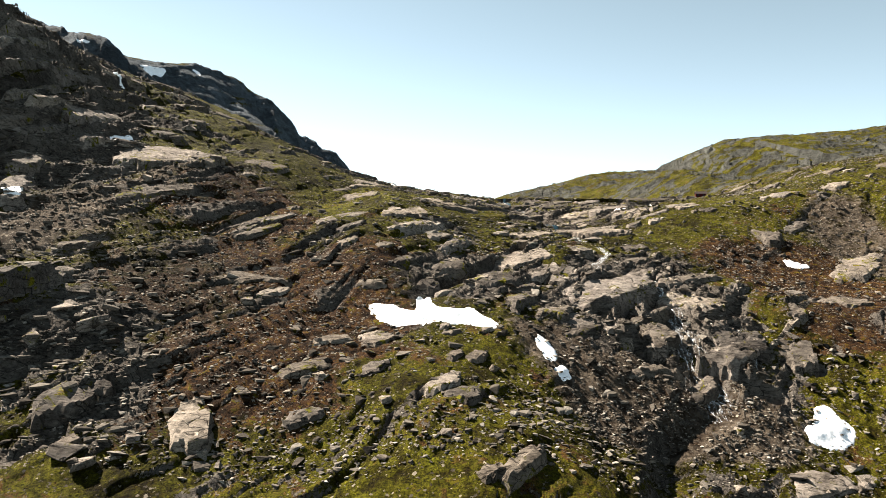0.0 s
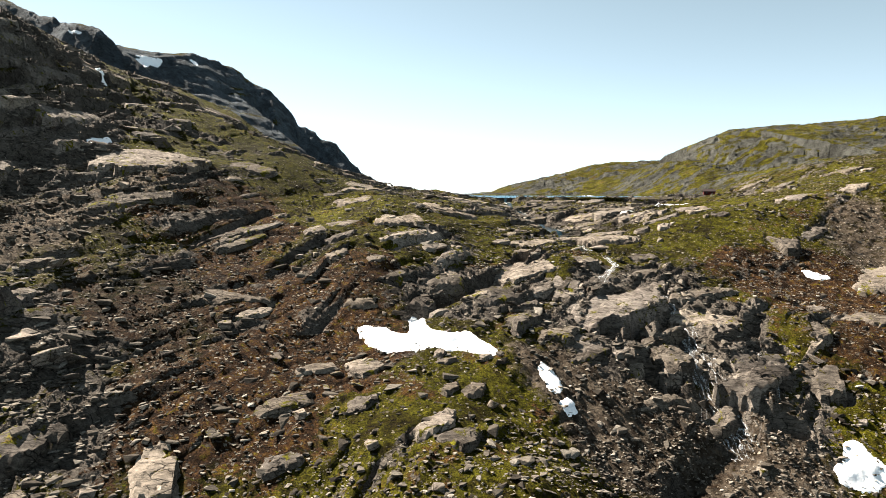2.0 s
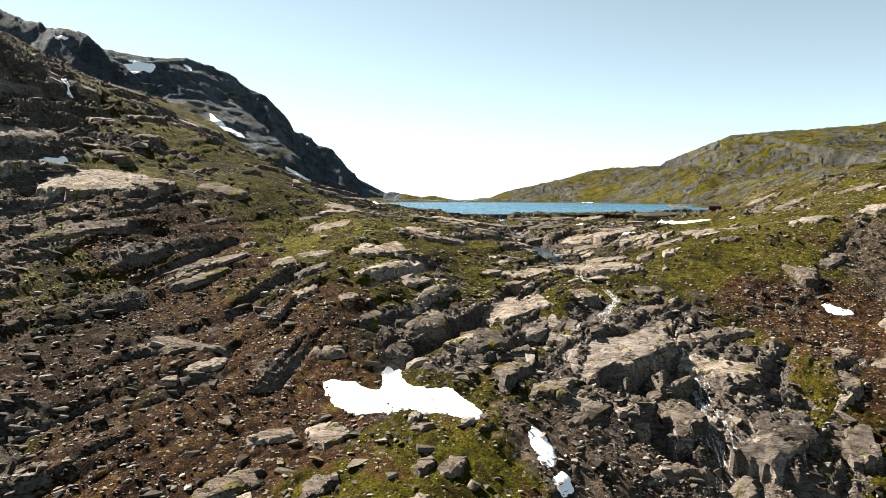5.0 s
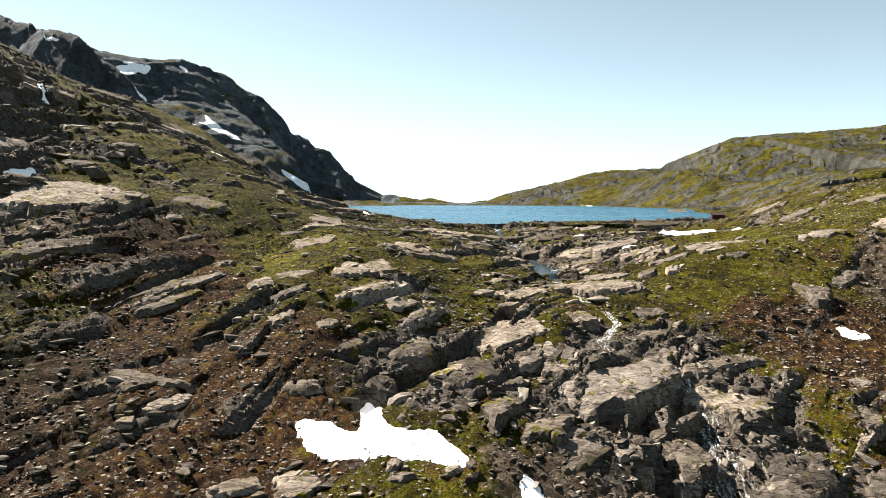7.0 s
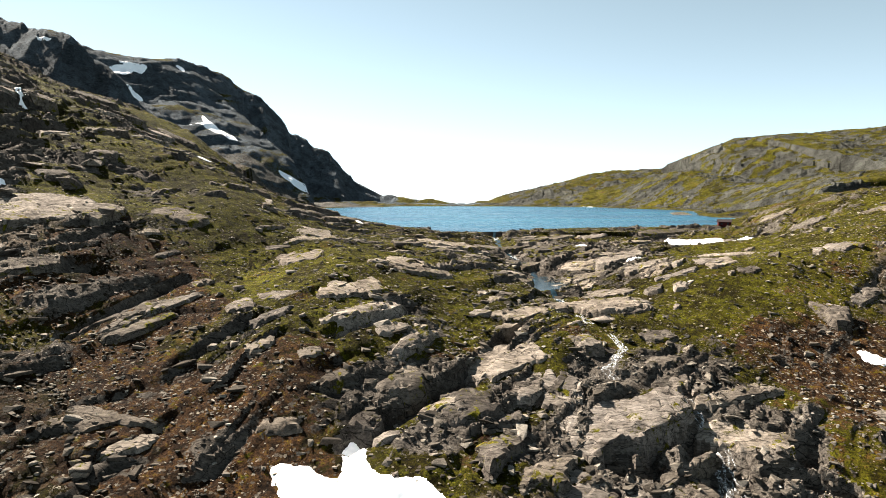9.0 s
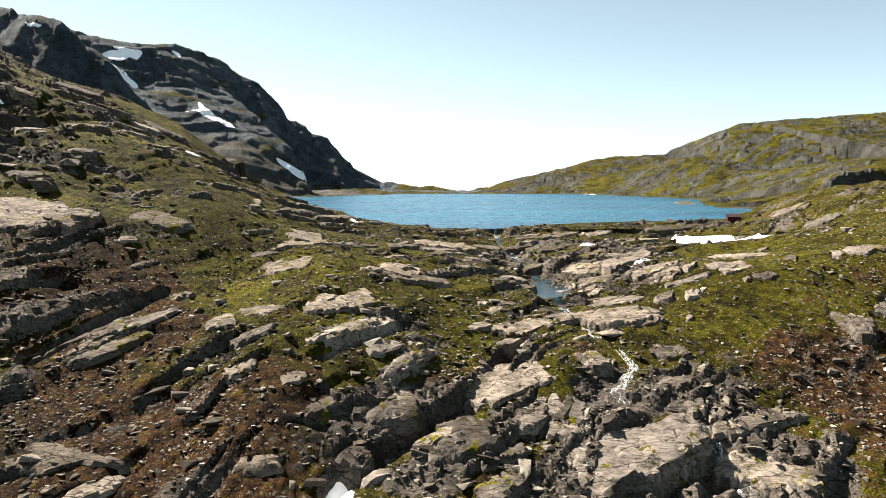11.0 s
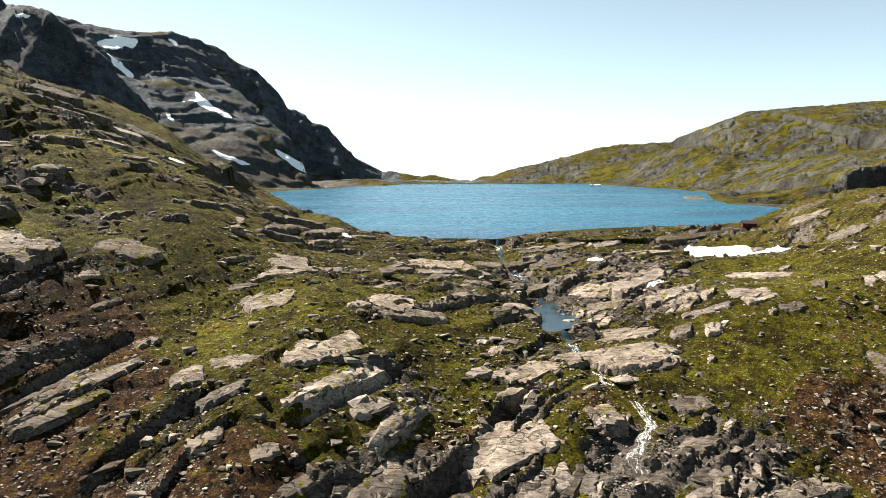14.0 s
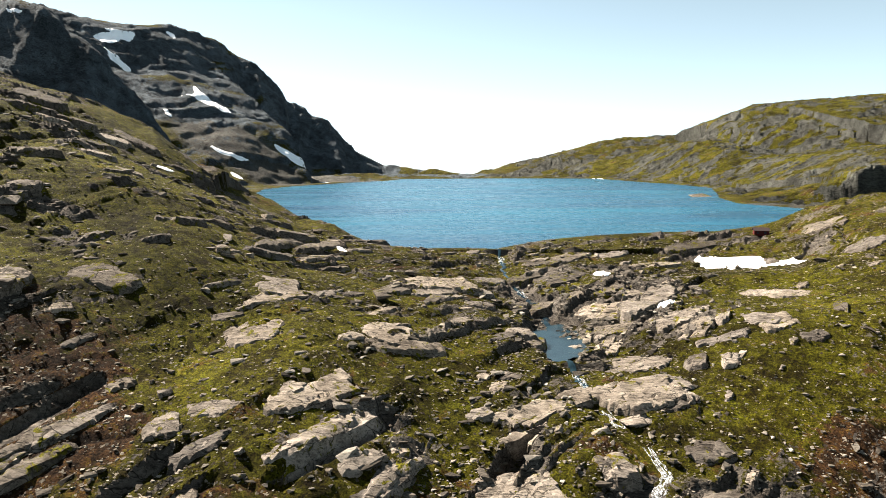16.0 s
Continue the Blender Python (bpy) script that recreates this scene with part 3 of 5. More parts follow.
def height(x, y, parts=False):
    """Height of the land with its ledges, blocks and hollows."""
    x, y = np.asarray(x, float), np.asarray(y, float)
    shore = lake_distance(x, y)
    base = land(x, y, shore)
    grass, heath, rock, scree = cover(x, y)
    far = smoothstep(380, 640, y) * np.where(x < 60, 1.0, 0.5)
    reach = 1 + np.where(x < 60, 2.6, 0.9) * far
    big = fbm(x / 30, y / 30, 3, 3)
    wx, wy = x + 5 * fbm(x / 16, y / 16, 21, 3), y + 5 * fbm(x / 16, y / 16, 22, 3)
    along, down = (wx * STRIKE[0] + wy * STRIKE[1]) / reach, (wx * DOWN[0] + wy * DOWN[1]) / reach
    east = (x > 60) & (far > 0)        # there the layers run along the lake's head, wavier
    along = np.where(east, (0.93 * wx + 0.36 * wy) / reach, along)
    down = np.where(east, (0.36 * wx - 0.93 * wy + 34 * fbm(x / 60, y / 60, 66, 4)) / reach, down)
    # ledges: each layer rises gently and breaks off sharply on its lower side
    bare = rock * 1.05 + 0.35 * scree + (1.15 * value_noise(along / 15, down / 5.5, 33) + 0.5 * value_noise(along / 5, down / 2.3, 34)) * (1 - 0.5 * scree)
    bare = np.clip(bare + 0.06 + np.where(x > 60, 0.9, 0) * far * fbm(x / 26, y / 26, 65, 5, 0.6), 0, 1)
    ledge = 0.0
    for period, rise, seed in ((11.0, 1.9, 41), (5.2, 1.0, 42), (2.4, 0.36, 43)):
        p = down / period + 0.9 * value_noise(along / (period * 3.2), down / (period * 2.5), seed)
        q = p - np.floor(p)
        step = np.where(q < 0.86, q / 0.86, (1 - q) / 0.14) - 0.5
        strong = 0.35 + 0.65 * smoothstep(-0.15, 0.25, value_noise(along / (period * 2.2), np.floor(p) * 7.3, seed + 8))
        ledge = ledge + rise * step * strong
    meadow = 1 - 0.9 * np.exp(-((x - 76) / 22) ** 2 - ((y - 200) / 20) ** 2)
    # fractured blocks
    who, ox, oy, edge = blocks(along / 5.5, down / 3.4, 51)
    who2, ox2, oy2, edge2 = blocks(along / 2.1 + 7, down / 1.5, 52)
    tip = hash01(np.floor(who * 4096), np.floor(who * 977), 53) - 0.5
    broken = (1.7 * (who - 0.5) + 2.0 * tip * ox - 0.8 * oy - 0.45 * (1 - smoothstep(0.0, 0.07, edge))
              + 0.9 * (who2 - 0.5) + 0.8 * (who2 - 0.5) * oy2 - 0.3 * oy2 - 0.2 * (1 - smoothstep(0, 0.1, edge2)))
    amount = np.clip(bare, 0, 1)
    # crags: walls and ledges one above the other
    crag = np.maximum(smoothstep(-84, -104, x + 0.10 * (y - 150)) * (1 - smoothstep(235, 300, y)), far * smoothstep(-90, -150, x))
    crag = np.maximum(crag, 0.7 * np.exp(-((y - 505 - 0.1 * (x - 250)) / 26.0) ** 2) * smoothstep(185, 215, x))
    crag = np.maximum(crag, 0.06 * far * smoothstep(150, 220, x))
    tall = 7.5 + 14 * far
    q = base / tall + 1.3 * fbm(x / (4 * tall), y / (4 * tall), 45, 4) - 0.10 * along / tall
    walls = tall * (np.floor(q) + smoothstep(0.62, 0.92, q - np.floor(q)) - q)
    q = base / 2.7 + 1.1 * fbm(x / 13, y / 13, 46, 3) - 0.05 * along
    walls = walls + np.where(far > 0.3, 0, 2.7) * (np.floor(q) + smoothstep(0.6, 0.85, q - np.floor(q)) - q)
    steep = smoothstep(20, 60, base) * smoothstep(-60, -110, x)
    h = base + 1.6 * big * (0.4 + far * 2.5)
    h = h + np.where(x > 60, 3.6, 0) * far * fbm(x / 32, y / 26, 64, 5, 0.5)
    h = h + crag * walls * (0.68 - 0.50 * far)
    h = h + ledge * (0.30 + 0.70 * amount) * (1 - np.where(x < -15, 0.45, 0.8) * smoothstep(0.42, 0.8, grass)) * (1 + np.where(x < 60, 0.1, -0.35) * far) * meadow * (1 - 0.5 * smoothstep(0.5, 1.0, scree))
    h = h + broken * (0.12 + 0.45 * smoothstep(0.45, 0.95, amount)) * (1 + np.where(x > 60, 2.6, -0.4) * far + 1.2 * steep)
    h = h + 0.5 * fbm(x / 4.5, y / 4.5, 61, 4) * (0.6 + 0.8 * amount)
    # a hollow that holds the snow above the lake, behind a low rim
    h = h + 1.7 * np.exp(-((x - 90) / 20) ** 2 - ((y - 261) / 7) ** 2) - 1.6 * np.exp(-((x - 95) / 16) ** 2 - ((y - 286) / 10) ** 2)
    # the brook's bed and the pool
    d, z = near_line(x, y, BROOK, 10)
    bed = 1.1 + 2.7 * np.exp(-((y - 226) / 10.0) ** 2) + 0.7 * fbm(x / 6, y / 6, 71, 2)
    cut = 1 - smoothstep(bed, bed + 4.5, d)
    h = np.where(y < 308, h * (1 - cut) + np.minimum(h, z - 0.5 + 0.5 * (h - base)) * cut, h)
    dam = np.exp(-(((y - 206.5) / 2.4) ** 2)) * (1 - smoothstep(7, 11, np.abs(x - 29)))
    h = np.where(dam > 0.25, np.maximum(h, -6.0 + 0.9 * fbm(x / 2, y / 2, 73, 3) - 6 * (1 - dam)), h)
    for line, deep, wide in CLEFTS:
        d = near_line(x, y, line, 9)[0]
        d = d + 0.8 * value_noise(x / 3, y / 3, 72)
        h = h - 1.25 * deep * (1 - smoothstep(0.45 * wide, 1.2 * wide, d))
    calm = smoothstep(0.5, 9, np.abs(shore))
    h = np.where(y > 296, np.where(shore > 0, np.maximum(np.where(shore < 14, LAKE_Z + 0.12 + 0.1 * np.minimum(shore, 6), -900), base + (h - base) * calm), np.minimum(base, LAKE_Z - 0.3)), h)
    plain = (1 - smoothstep(38, 82, y)) + smoothstep(0.8, 0.95, np.abs(x) / (np.maximum(y, 70) + 60))
    h = h + (base - h) * np.clip(plain, 0, 1)
    if parts:
        return h, (grass, heath, rock, scree, amount)
    return h

# ---- the ground: one sheet, fine below and round the lake's outlet, coarser towards the horizon ----
fan = np.concatenate([np.linspace(-3.5, -0.8, 14)[:-1], np.linspace(-0.8, 0.8, 830), np.linspace(0.8, 3.5, 14)[1:]])
reach = np.concatenate([np.linspace(-140, 60, 14)[:-1], 60 + np.linspace(0, 22, 22)[:-1], 142 * np.exp(np.linspace(0, math.log(1330 / 142), 870)) - 60, np.geomspace(1285, 4400, 26)])
yy = np.repeat(reach[:, None], len(fan), 1)
xx = fan[None, :] * (np.maximum(reach, 70)[:, None] + 60)
zz, shares = height(xx, yy, True)
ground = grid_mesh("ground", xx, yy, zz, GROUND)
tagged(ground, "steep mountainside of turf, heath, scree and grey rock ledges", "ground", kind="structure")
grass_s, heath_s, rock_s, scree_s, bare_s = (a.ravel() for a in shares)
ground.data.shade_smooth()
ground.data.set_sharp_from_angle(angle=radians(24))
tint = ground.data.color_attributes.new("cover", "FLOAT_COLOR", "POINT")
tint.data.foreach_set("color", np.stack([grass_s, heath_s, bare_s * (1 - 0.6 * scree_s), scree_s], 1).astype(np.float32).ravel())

# ---- the lake ----
ring = [(a, b) for a, b in SHORE]
lake_mid = (20.0, 640.0)
verts = [(lake_mid[0] + (a - lake_mid[0]) * 1.05, lake_mid[1] + (b - lake_mid[1]) * (1.03 if b > 330 else 1.006), LAKE_Z) for a, b in ring]
lake = mesh_object("lake", verts, [tuple(range(len(verts)))], LAKE)
tagged(lake, "deep blue mountain lake ruffled by a light wind", "lake", kind="structure")

# ---- rocks ----
def slab(x, y, length, width, heading, thick, material):
    """A layer of bedrock that comes out of the slope: it sinks into the hill above and breaks off below."""
    seed = int(abs(x * 13 + y * 7)) + 5
    rnd = random.Random(seed)
    c, s = math.cos(radians(heading)), math.sin(radians(heading))
    a, b = length / 2, width / 2
    eps = max(2.5, b)
    gx = float(land(np.array([x + eps]), np.array([y]))[0] - land(np.array([x - eps]), np.array([y]))[0]) / (2 * eps)
    gy = float(land(np.array([x]), np.array([y + eps]))[0] - land(np.array([x]), np.array([y - eps]))[0]) / (2 * eps)
    mean = float(np.mean(height(x + 0.5 * a * c * np.array([-1, 0, 1, 0]), y + 0.5 * b * s * np.array([0, -1, 0, 1]))))
    flat = float(land(np.array([x]), np.array([y]))[0])
    base = mean + 0.8 if x < -88 else 0.5 * mean + 0.5 * flat
    cell = 0.40 + 0.011 * length
    nu, nv = max(8, int(1.35 * length / cell)), max(7, int(1.35 * width / cell))
    p, q = np.meshgrid(np.linspace(-1.35, 1.35, nu), np.linspace(-1.35, 1.35, nv))
    u, v = a * p, b * q
    px, py = x + u * c - v * s, y + u * s + v * c
    along, down = px * STRIKE[0] + py * STRIKE[1], px * DOWN[0] + py * DOWN[1]
    # an angular outline: the field inside several straight breaks, with notches
    inner = np.full(p.shape, 9.0)
    for k in range(rnd.randint(5, 8)):
        turn = rnd.uniform(0, 2 * math.pi)
        inner = np.minimum(inner, rnd.uniform(0.78, 1.12) - p * math.cos(turn) - q * math.sin(turn))
    inner = np.minimum(inner, 1.05 - np.maximum(np.abs(p), np.abs(q)))
    notch = blocks(p * 2.1 + 0.2 * q + seed, q * 1.7, seed % 61)[0]
    inner = inner - 0.34 * np.maximum(notch - 0.5, 0) + 0.22 * fbm(u / 3.0 + seed, v / 3.0, 37, 3)
    reach_in = inner * min(a, b)
    # it dips under the turf on its upper side and ends in a broken scarp on its lower side
    size = abs(a * (c * DOWN[0] + s * DOWN[1])) + abs(b * (-s * DOWN[0] + c * DOWN[1]))
    low = (down - x * DOWN[0] - y * DOWN[1]) / size
    lift = 0.36 * thick * (0.45 + 0.8 * smoothstep(-0.9, 0.8, low))
    steep = 0.45 + 5.0 * smoothstep(-0.15, 0.5, low)
    who, ox, oy, near = blocks(along / 4.2 + seed, down / 2.1, seed % 97)
    who2, _, _, near2 = blocks(along / 1.5 + seed, down / 1.1, seed % 53)
    bulk = min(thick, 1.4)
    # flat faces at slightly different tilts, parted by open joints
    skin = bulk * (0.22 * (who - 0.5) + 0.16 * (who2 - 0.5) * oy + 0.25 * (who - 0.5) * ox - 0.16 * oy - 0.34 * (1 - smoothstep(0, 0.06, near)))
    skin = skin + bulk * (0.05 * (who2 - 0.5) - 0.06 * (1 - smoothstep(0, 0.10, near2))) + 0.06 * fbm(px / 1.6, py / 1.6, seed % 89, 3)
    plane = base + 0.85 * (gx * (px - x) + gy * (py - y))
    soil = height(px, py)
    bed = 0.88 * plane + 0.12 * soil + 0.15
    pz = bed + np.minimum(lift, steep * reach_in) + skin
    pz = np.where(reach_in < -0.25, np.minimum(pz, soil - 0.7 - 0.4 * (who2 - 0.5)), pz)
    rows, cols = px.shape
    verts = np.stack([px - x, py - y, pz - base], -1).reshape(-1, 3)
    seen = (reach_in > -0.25).astype(int)
    grown = np.pad(seen, 1)
    seen = sum(grown[di:di + rows, dj:dj + cols] for di in (0, 1, 2) for dj in (0, 1, 2)) > 0
    order = -np.ones(px.shape, int)
    order[seen] = np.arange(seen.sum())
    verts = verts[seen.ravel()]
    f = seen[:-1, :-1] & seen[1:, :-1] & seen[:-1, 1:] & seen[1:, 1:]
    faces = np.stack([order[:-1, :-1][f], order[:-1, 1:][f], order[1:, 1:][f], order[1:, :-1][f]], 1).tolist()
    ob = mesh_object("rock_slab", verts.tolist(), faces, material, smooth=26)
    ob.location = (x, y, base)
    build = "broad" if length > 14 else "narrow" if width < 3.5 else "small" if length < 6 else "weathered"
    tone = "pale pinkish-grey" if material is PALE else "dark grey"
    return tagged(ob, f"{build} {tone} layered rock slab set in the slope", "rock slab", group="rock slabs of the slope")


def rock_mesh(name, seed, flat, material):
    """An angular block: the hull of points in a box, with its corners worn off."""
    rnd = random.Random(seed)
    bm = bmesh.new()
    for _ in range(15):
        p = Vector((rnd.uniform(-1, 1), rnd.uniform(-1, 1), rnd.uniform(-1, 1)))
        p = Vector([max(-0.72, min(0.72, v)) for v in p])
        bm.verts.new((p.x * 0.78, p.y * 0.6, p.z * 0.6 * flat))
    hull = bmesh.ops.convex_hull(bm, input=bm.verts)
    bmesh.ops.delete(bm, geom=list({g for g in hull["geom_interior"] + hull["geom_unused"] if isinstance(g, bmesh.types.BMVert)}), context="VERTS")
    bmesh.ops.dissolve_limit(bm, angle_limit=radians(14), verts=bm.verts, edges=bm.edges)
    bmesh.ops.bevel(bm, geom=list(bm.edges), offset=0.035, segments=1, affect="EDGES")
    bmesh.ops.triangulate(bm, faces=bm.faces)
    me = bpy.data.meshes.new(name)
    bm.to_mesh(me)
    bm.free()
    me.materials.append(material)
    return me


ROCKS = [rock_mesh("boulder", 100 + k, (0.75, 1.0, 0.6)[k % 3], STONE if k % 2 else PALE) for k in range(12)]


def boulder(x, y, size, turn=None, which=None, label="angular grey boulder resting on the slope", group="boulders on the slope"):
    rnd = random.Random(int(x * 31 + y * 17))
    me = ROCKS[(which if which is not None else rnd.randrange(12)) % 12]
    ob = new("boulder", me)
    z = float(height(np.array([x]), np.array([y]))[0])
    ob.matrix_basis = pose(x, y, z + 0.14 * size, rnd.uniform(-12, 12), rnd.uniform(-12, 12), turn if turn is not None else rnd.uniform(0, 360)) @ Matrix.Diagonal((size, size, size * rnd.uniform(0.6, 0.9), 1))
    return tagged(ob, label, "boulder", group=group)


def snow(thick, *outline):
    """Old snow lying in a hollow: it swells in the middle and runs out at its edge."""
    for _ in range(2):
        pts = np.array(outline)
        after = np.roll(pts, -1, 0)
        outline = [tuple(p) for pair in zip(0.8 * pts + 0.2 * after, 0.2 * pts + 0.8 * after) for p in pair]
    px, py = np.array(outline).T
    x0, x1, y0, y1 = px.min() - 1.5, px.max() + 1.5, py.min() - 1.5, py.max() + 1.5
    cell = max(0.3, max(x1 - x0, y1 - y0) / 130)
    gx, gy = np.meshgrid(np.arange(x0, x1 + cell, cell), np.arange(y0, y1 + cell, cell))
    ring = [(a, b, 0) for a, b in outline] + [(*outline[0], 0)]
    d = to_line(gx, gy, ring)[0]
    inside = np.zeros(gx.shape, bool)
    for (ax, ay, _), (bx, by, _) in zip(ring, ring[1:]):
        inside ^= ((ay > gy) != (by > gy)) & (gx < (bx - ax) * (gy - ay) / (by - ay + 1e-12) + ax)
    d = np.where(inside, d, -d) + 0.5 * cell + 1.6 * cell * fbm(gx / (4 * cell), gy / (4 * cell), 7, 3)
    soft = 2.5 * cell + 0.3
    ground_z = height(gx, gy)
    smooth_z = ground_z.copy()
    for _ in range(40):
        wide = np.pad(smooth_z, 1, mode="edge")
        smooth_z = (wide[:-2, 1:-1] + wide[2:, 1:-1] + wide[1:-1, :-2] + wide[1:-1, 2:] + 4 * wide[1:-1, 1:-1]) / 8
    up = np.where(d > 0, 0.1 + thick * smoothstep(0, 3.2 * soft, d), 0.1 + 0.9 * d)
    gz = np.where(d > 0, np.maximum(smooth_z + up, ground_z + 0.06), np.maximum(smooth_z, ground_z - 0.1) + up)
    keep = d > -1.2 * soft
    ids = -np.ones(gx.shape, int)
    ids[keep] = np.arange(keep.sum())
    f = keep[:-1, :-1] & keep[1:, :-1] & keep[:-1, 1:] & keep[1:, 1:]
    faces = np.stack([ids[:-1, :-1][f], ids[:-1, 1:][f], ids[1:, 1:][f], ids[1:, :-1][f]], 1).tolist()
    ob = mesh_object("snow_patch", np.stack([gx[keep], gy[keep], gz[keep]], 1).tolist(), faces, SNOW, smooth="all")
    size = (x1 - x0) * (y1 - y0)
    where = "on the far mountainside" if py.mean() > 500 else "lying in a hollow of the slope"
    return tagged(ob, f"{'large' if size > 350 else 'small'} white old snow {where}", "snow patch", group="snow patches")


# ---- bedrock slabs ----
slab(-80.0, 186.6, 26.7, 22.0, 26, 1.8, PALE)
slab(-72.0, 166.0, 14.7, 5.6, 30, 2.0, STONE)
slab(-54.9, 200.4, 13.3, 6.3, -9, 1.0, PALE)
slab(-28.7, 215.2, 9.3, 11.6, 20, 0.8, PALE)
slab(-26.6, 193.9, 9.1, 11.3, 29, 0.9, PALE)
slab(-38.1, 209.3, 7.8, 1.5, 59, 1.0, STONE)
slab(-50.2, 159.3, 8.8, 2.5, 54, 1.0, PALE)
slab(-44.3, 167.9, 12.1, 3.0, 55, 0.9, PALE)
slab(-51.8, 163.4, 19.1, 1.5, 60, 1.2, STONE)
slab(-32.4, 169.2, 5.4, 6.0, 23, 0.9, PALE)
slab(-26.0, 171.8, 7.8, 4.2, 9, 0.5, PALE)
slab(-9.9, 169.8, 17.3, 4.0, 51, 2.0, PALE)
slab(-11.9, 177.3, 15.2, 5.7, 51, 0.8, PALE)
slab(-4.2, 166.4, 7.0, 4.1, 50, 1.0, PALE)
slab(-0.1, 165.1, 10.7, 3.5, 67, 2.6, PALE)
slab(-25.4, 156.0, 5.4, 4.8, 7, 0.9, PALE)
slab(-16.3, 153.5, 4.9, 3.6, 25, 1.0, STONE)
slab(-41.2, 139.0, 13.3, 2.6, -8, 0.7, STONE)
slab(-15.2, 123.5, 4.0, 2.9, -30, 1.2, PALE)
slab(15.3, 166.4, 14.9, 10.6, 27, 1.7, PALE)
slab(24.1, 187.4, 18.5, 6.0, 41, 0.8, PALE)
slab(31.3, 172.2, 6.8, 8.5, 12, 1.8, PALE)
slab(34.6, 150.4, 20.3, 11.0, 32, 3.0, PALE)
slab(54.5, 159.0, 17.1, 4.2, 21, 1.8, PALE)
slab(52.4, 150.4, 13.0, 8.0, -4, 2.4, PALE)
slab(46.4, 177.4, 6.3, 5.0, 23, 1.2, STONE)
slab(86.1, 189.4, 7.7, 9.6, -8, 3.5, STONE)
slab(71.9, 213.4, 8.1, 7.9, 8, 0.5, PALE)
slab(59.0, 202.9, 3.0, 3.7, -17, 0.9, PALE)
slab(102.8, 217.7, 6.3, 7.7, -58, 0.8, PALE)
slab(137.5, 253.6, 9.4, 11.5, -82, 1.5, STONE)
slab(43.7, 235.2, 15.4, 5.6, -25, 0.8, PALE)
slab(42.5, 226.3, 12.4, 5.3, 3, 0.8, PALE)
slab(54.8, 240.6, 25.1, 6.6, 49, 0.8, PALE)
slab(43.0, 208.1, 13.5, 9.8, 7, 0.7, PALE)
slab(43.7, 195.6, 12.3, 9.6, 18, 0.6, PALE)
slab(6.2, 239.1, 40.0, 5.4, 74, 0.7, PALE)
slab(-4.6, 201.2, 8.8, 9.1, 8, 0.6, PALE)
slab(36.7, 264.8, 16.0, 9.0, 34, 0.6, STONE)
slab(15.4, 148.1, 6.5, 5.1, 50, 2.0, STONE)
slab(20.7, 134.7, 4.1, 5.1, 29, 2.6, STONE)
slab(56.0, 133.7, 11.4, 7.9, 3, 3.0, STONE)
slab(40.7, 135.6, 7.8, 4.5, -87, 2.2, PALE)
slab(69.6, 140.9, 12.9, 3.3, -140, 1.6, PALE)
slab(9.4, 150.6, 8.8, 8.8, 27, 2.2, STONE)
slab(-0.9, 152.9, 8.8, 5.1, 42, 2.0, STONE)
slab(-11.3, 150.0, 6.6, 3.0, 52, 1.6, STONE)
slab(-17.4, 139.4, 5.6, 2.9, 17, 1.2, STONE)
slab(-6.3, 143.7, 6.2, 4.6, -23, 2.2, STONE)
slab(13.9, 140.2, 12.2, 4.7, 56, 2.6, STONE)
slab(44.2, 167.4, 6.6, 3.8, 22, 1.0, STONE)
slab(41.3, 142.3, 10.1, 1.9, 30, 1.6, STONE)
slab(44.4, 189.7, 6.8, 4.9, 37, 1.0, STONE)
slab(-38.0, 95.1, 13.0, 5.6, -74, 2.2, PALE)
slab(-55.2, 96.5, 12.7, 8.3, 73, 2.6, STONE)
slab(-52.4, 87.9, 3.9, 3.4, 51, 1.6, STONE)
slab(-1.2, 104.9, 8.0, 3.9, 61, 1.4, PALE)
slab(2.0, 101.4, 5.8, 4.8, 45, 1.6, STONE)
slab(3.9, 114.2, 5.4, 2.8, 58, 1.4, STONE)
slab(0.0, 113.6, 4.4, 2.8, 46, 1.0, STONE)
slab(-14.7, 121.4, 5.8, 7.3, 42, 1.2, PALE)
slab(8.9, 85.5, 9.3, 3.8, 49, 2.4, STONE)
slab(4.3, 83.5, 4.7, 3.2, 39, 1.6, STONE)
slab(-24.5, 110.6, 9.1, 3.8, 37, 1.0, STONE)
slab(-13.2, 110.5, 4.8, 3.5, 18, 1.0, STONE)
slab(-22.8, 98.9, 6.1, 3.6, 30, 1.2, STONE)
slab(67.0, 132.8, 8.0, 7.9, -19, 2.6, STONE)
slab(71.1, 144.1, 6.0, 6.1, -69, 1.4, STONE)
slab(105.2, 178.5, 24.5, 9.7, 36, 1.6, PALE)
slab(98.0, 198.0, 11.2, 3.9, 29, 1.2, STONE)
slab(87.5, 152.2, 12.3, 9.0, 29, 1.0, STONE)
slab(56.4, 104.5, 12.6, 5.5, 17, 1.8, PALE)
slab(66.1, 107.2, 4.0, 4.7, -18, 1.6, PALE)
slab(43.9, 123.2, 10.4, 4.6, 23, 2.4, STONE)
slab(54.3, 130.9, 13.2, 5.9, 33, 2.8, PALE)
slab(40.6, 137.1, 8.2, 6.6, -52, 1.6, STONE)
slab(37.1, 124.8, 10.2, 2.4, 22, 1.6, STONE)
slab(25.4, 132.3, 11.0, 3.9, 50, 1.6, STONE)
slab(19.9, 136.6, 10.4, 4.6, 56, 2.2, STONE)
slab(-70.5, 189.9, 12.0, 12.5, -16, 1.6, PALE)
slab(-72.4, 163.9, 16.9, 3.9, 36, 1.6, STONE)
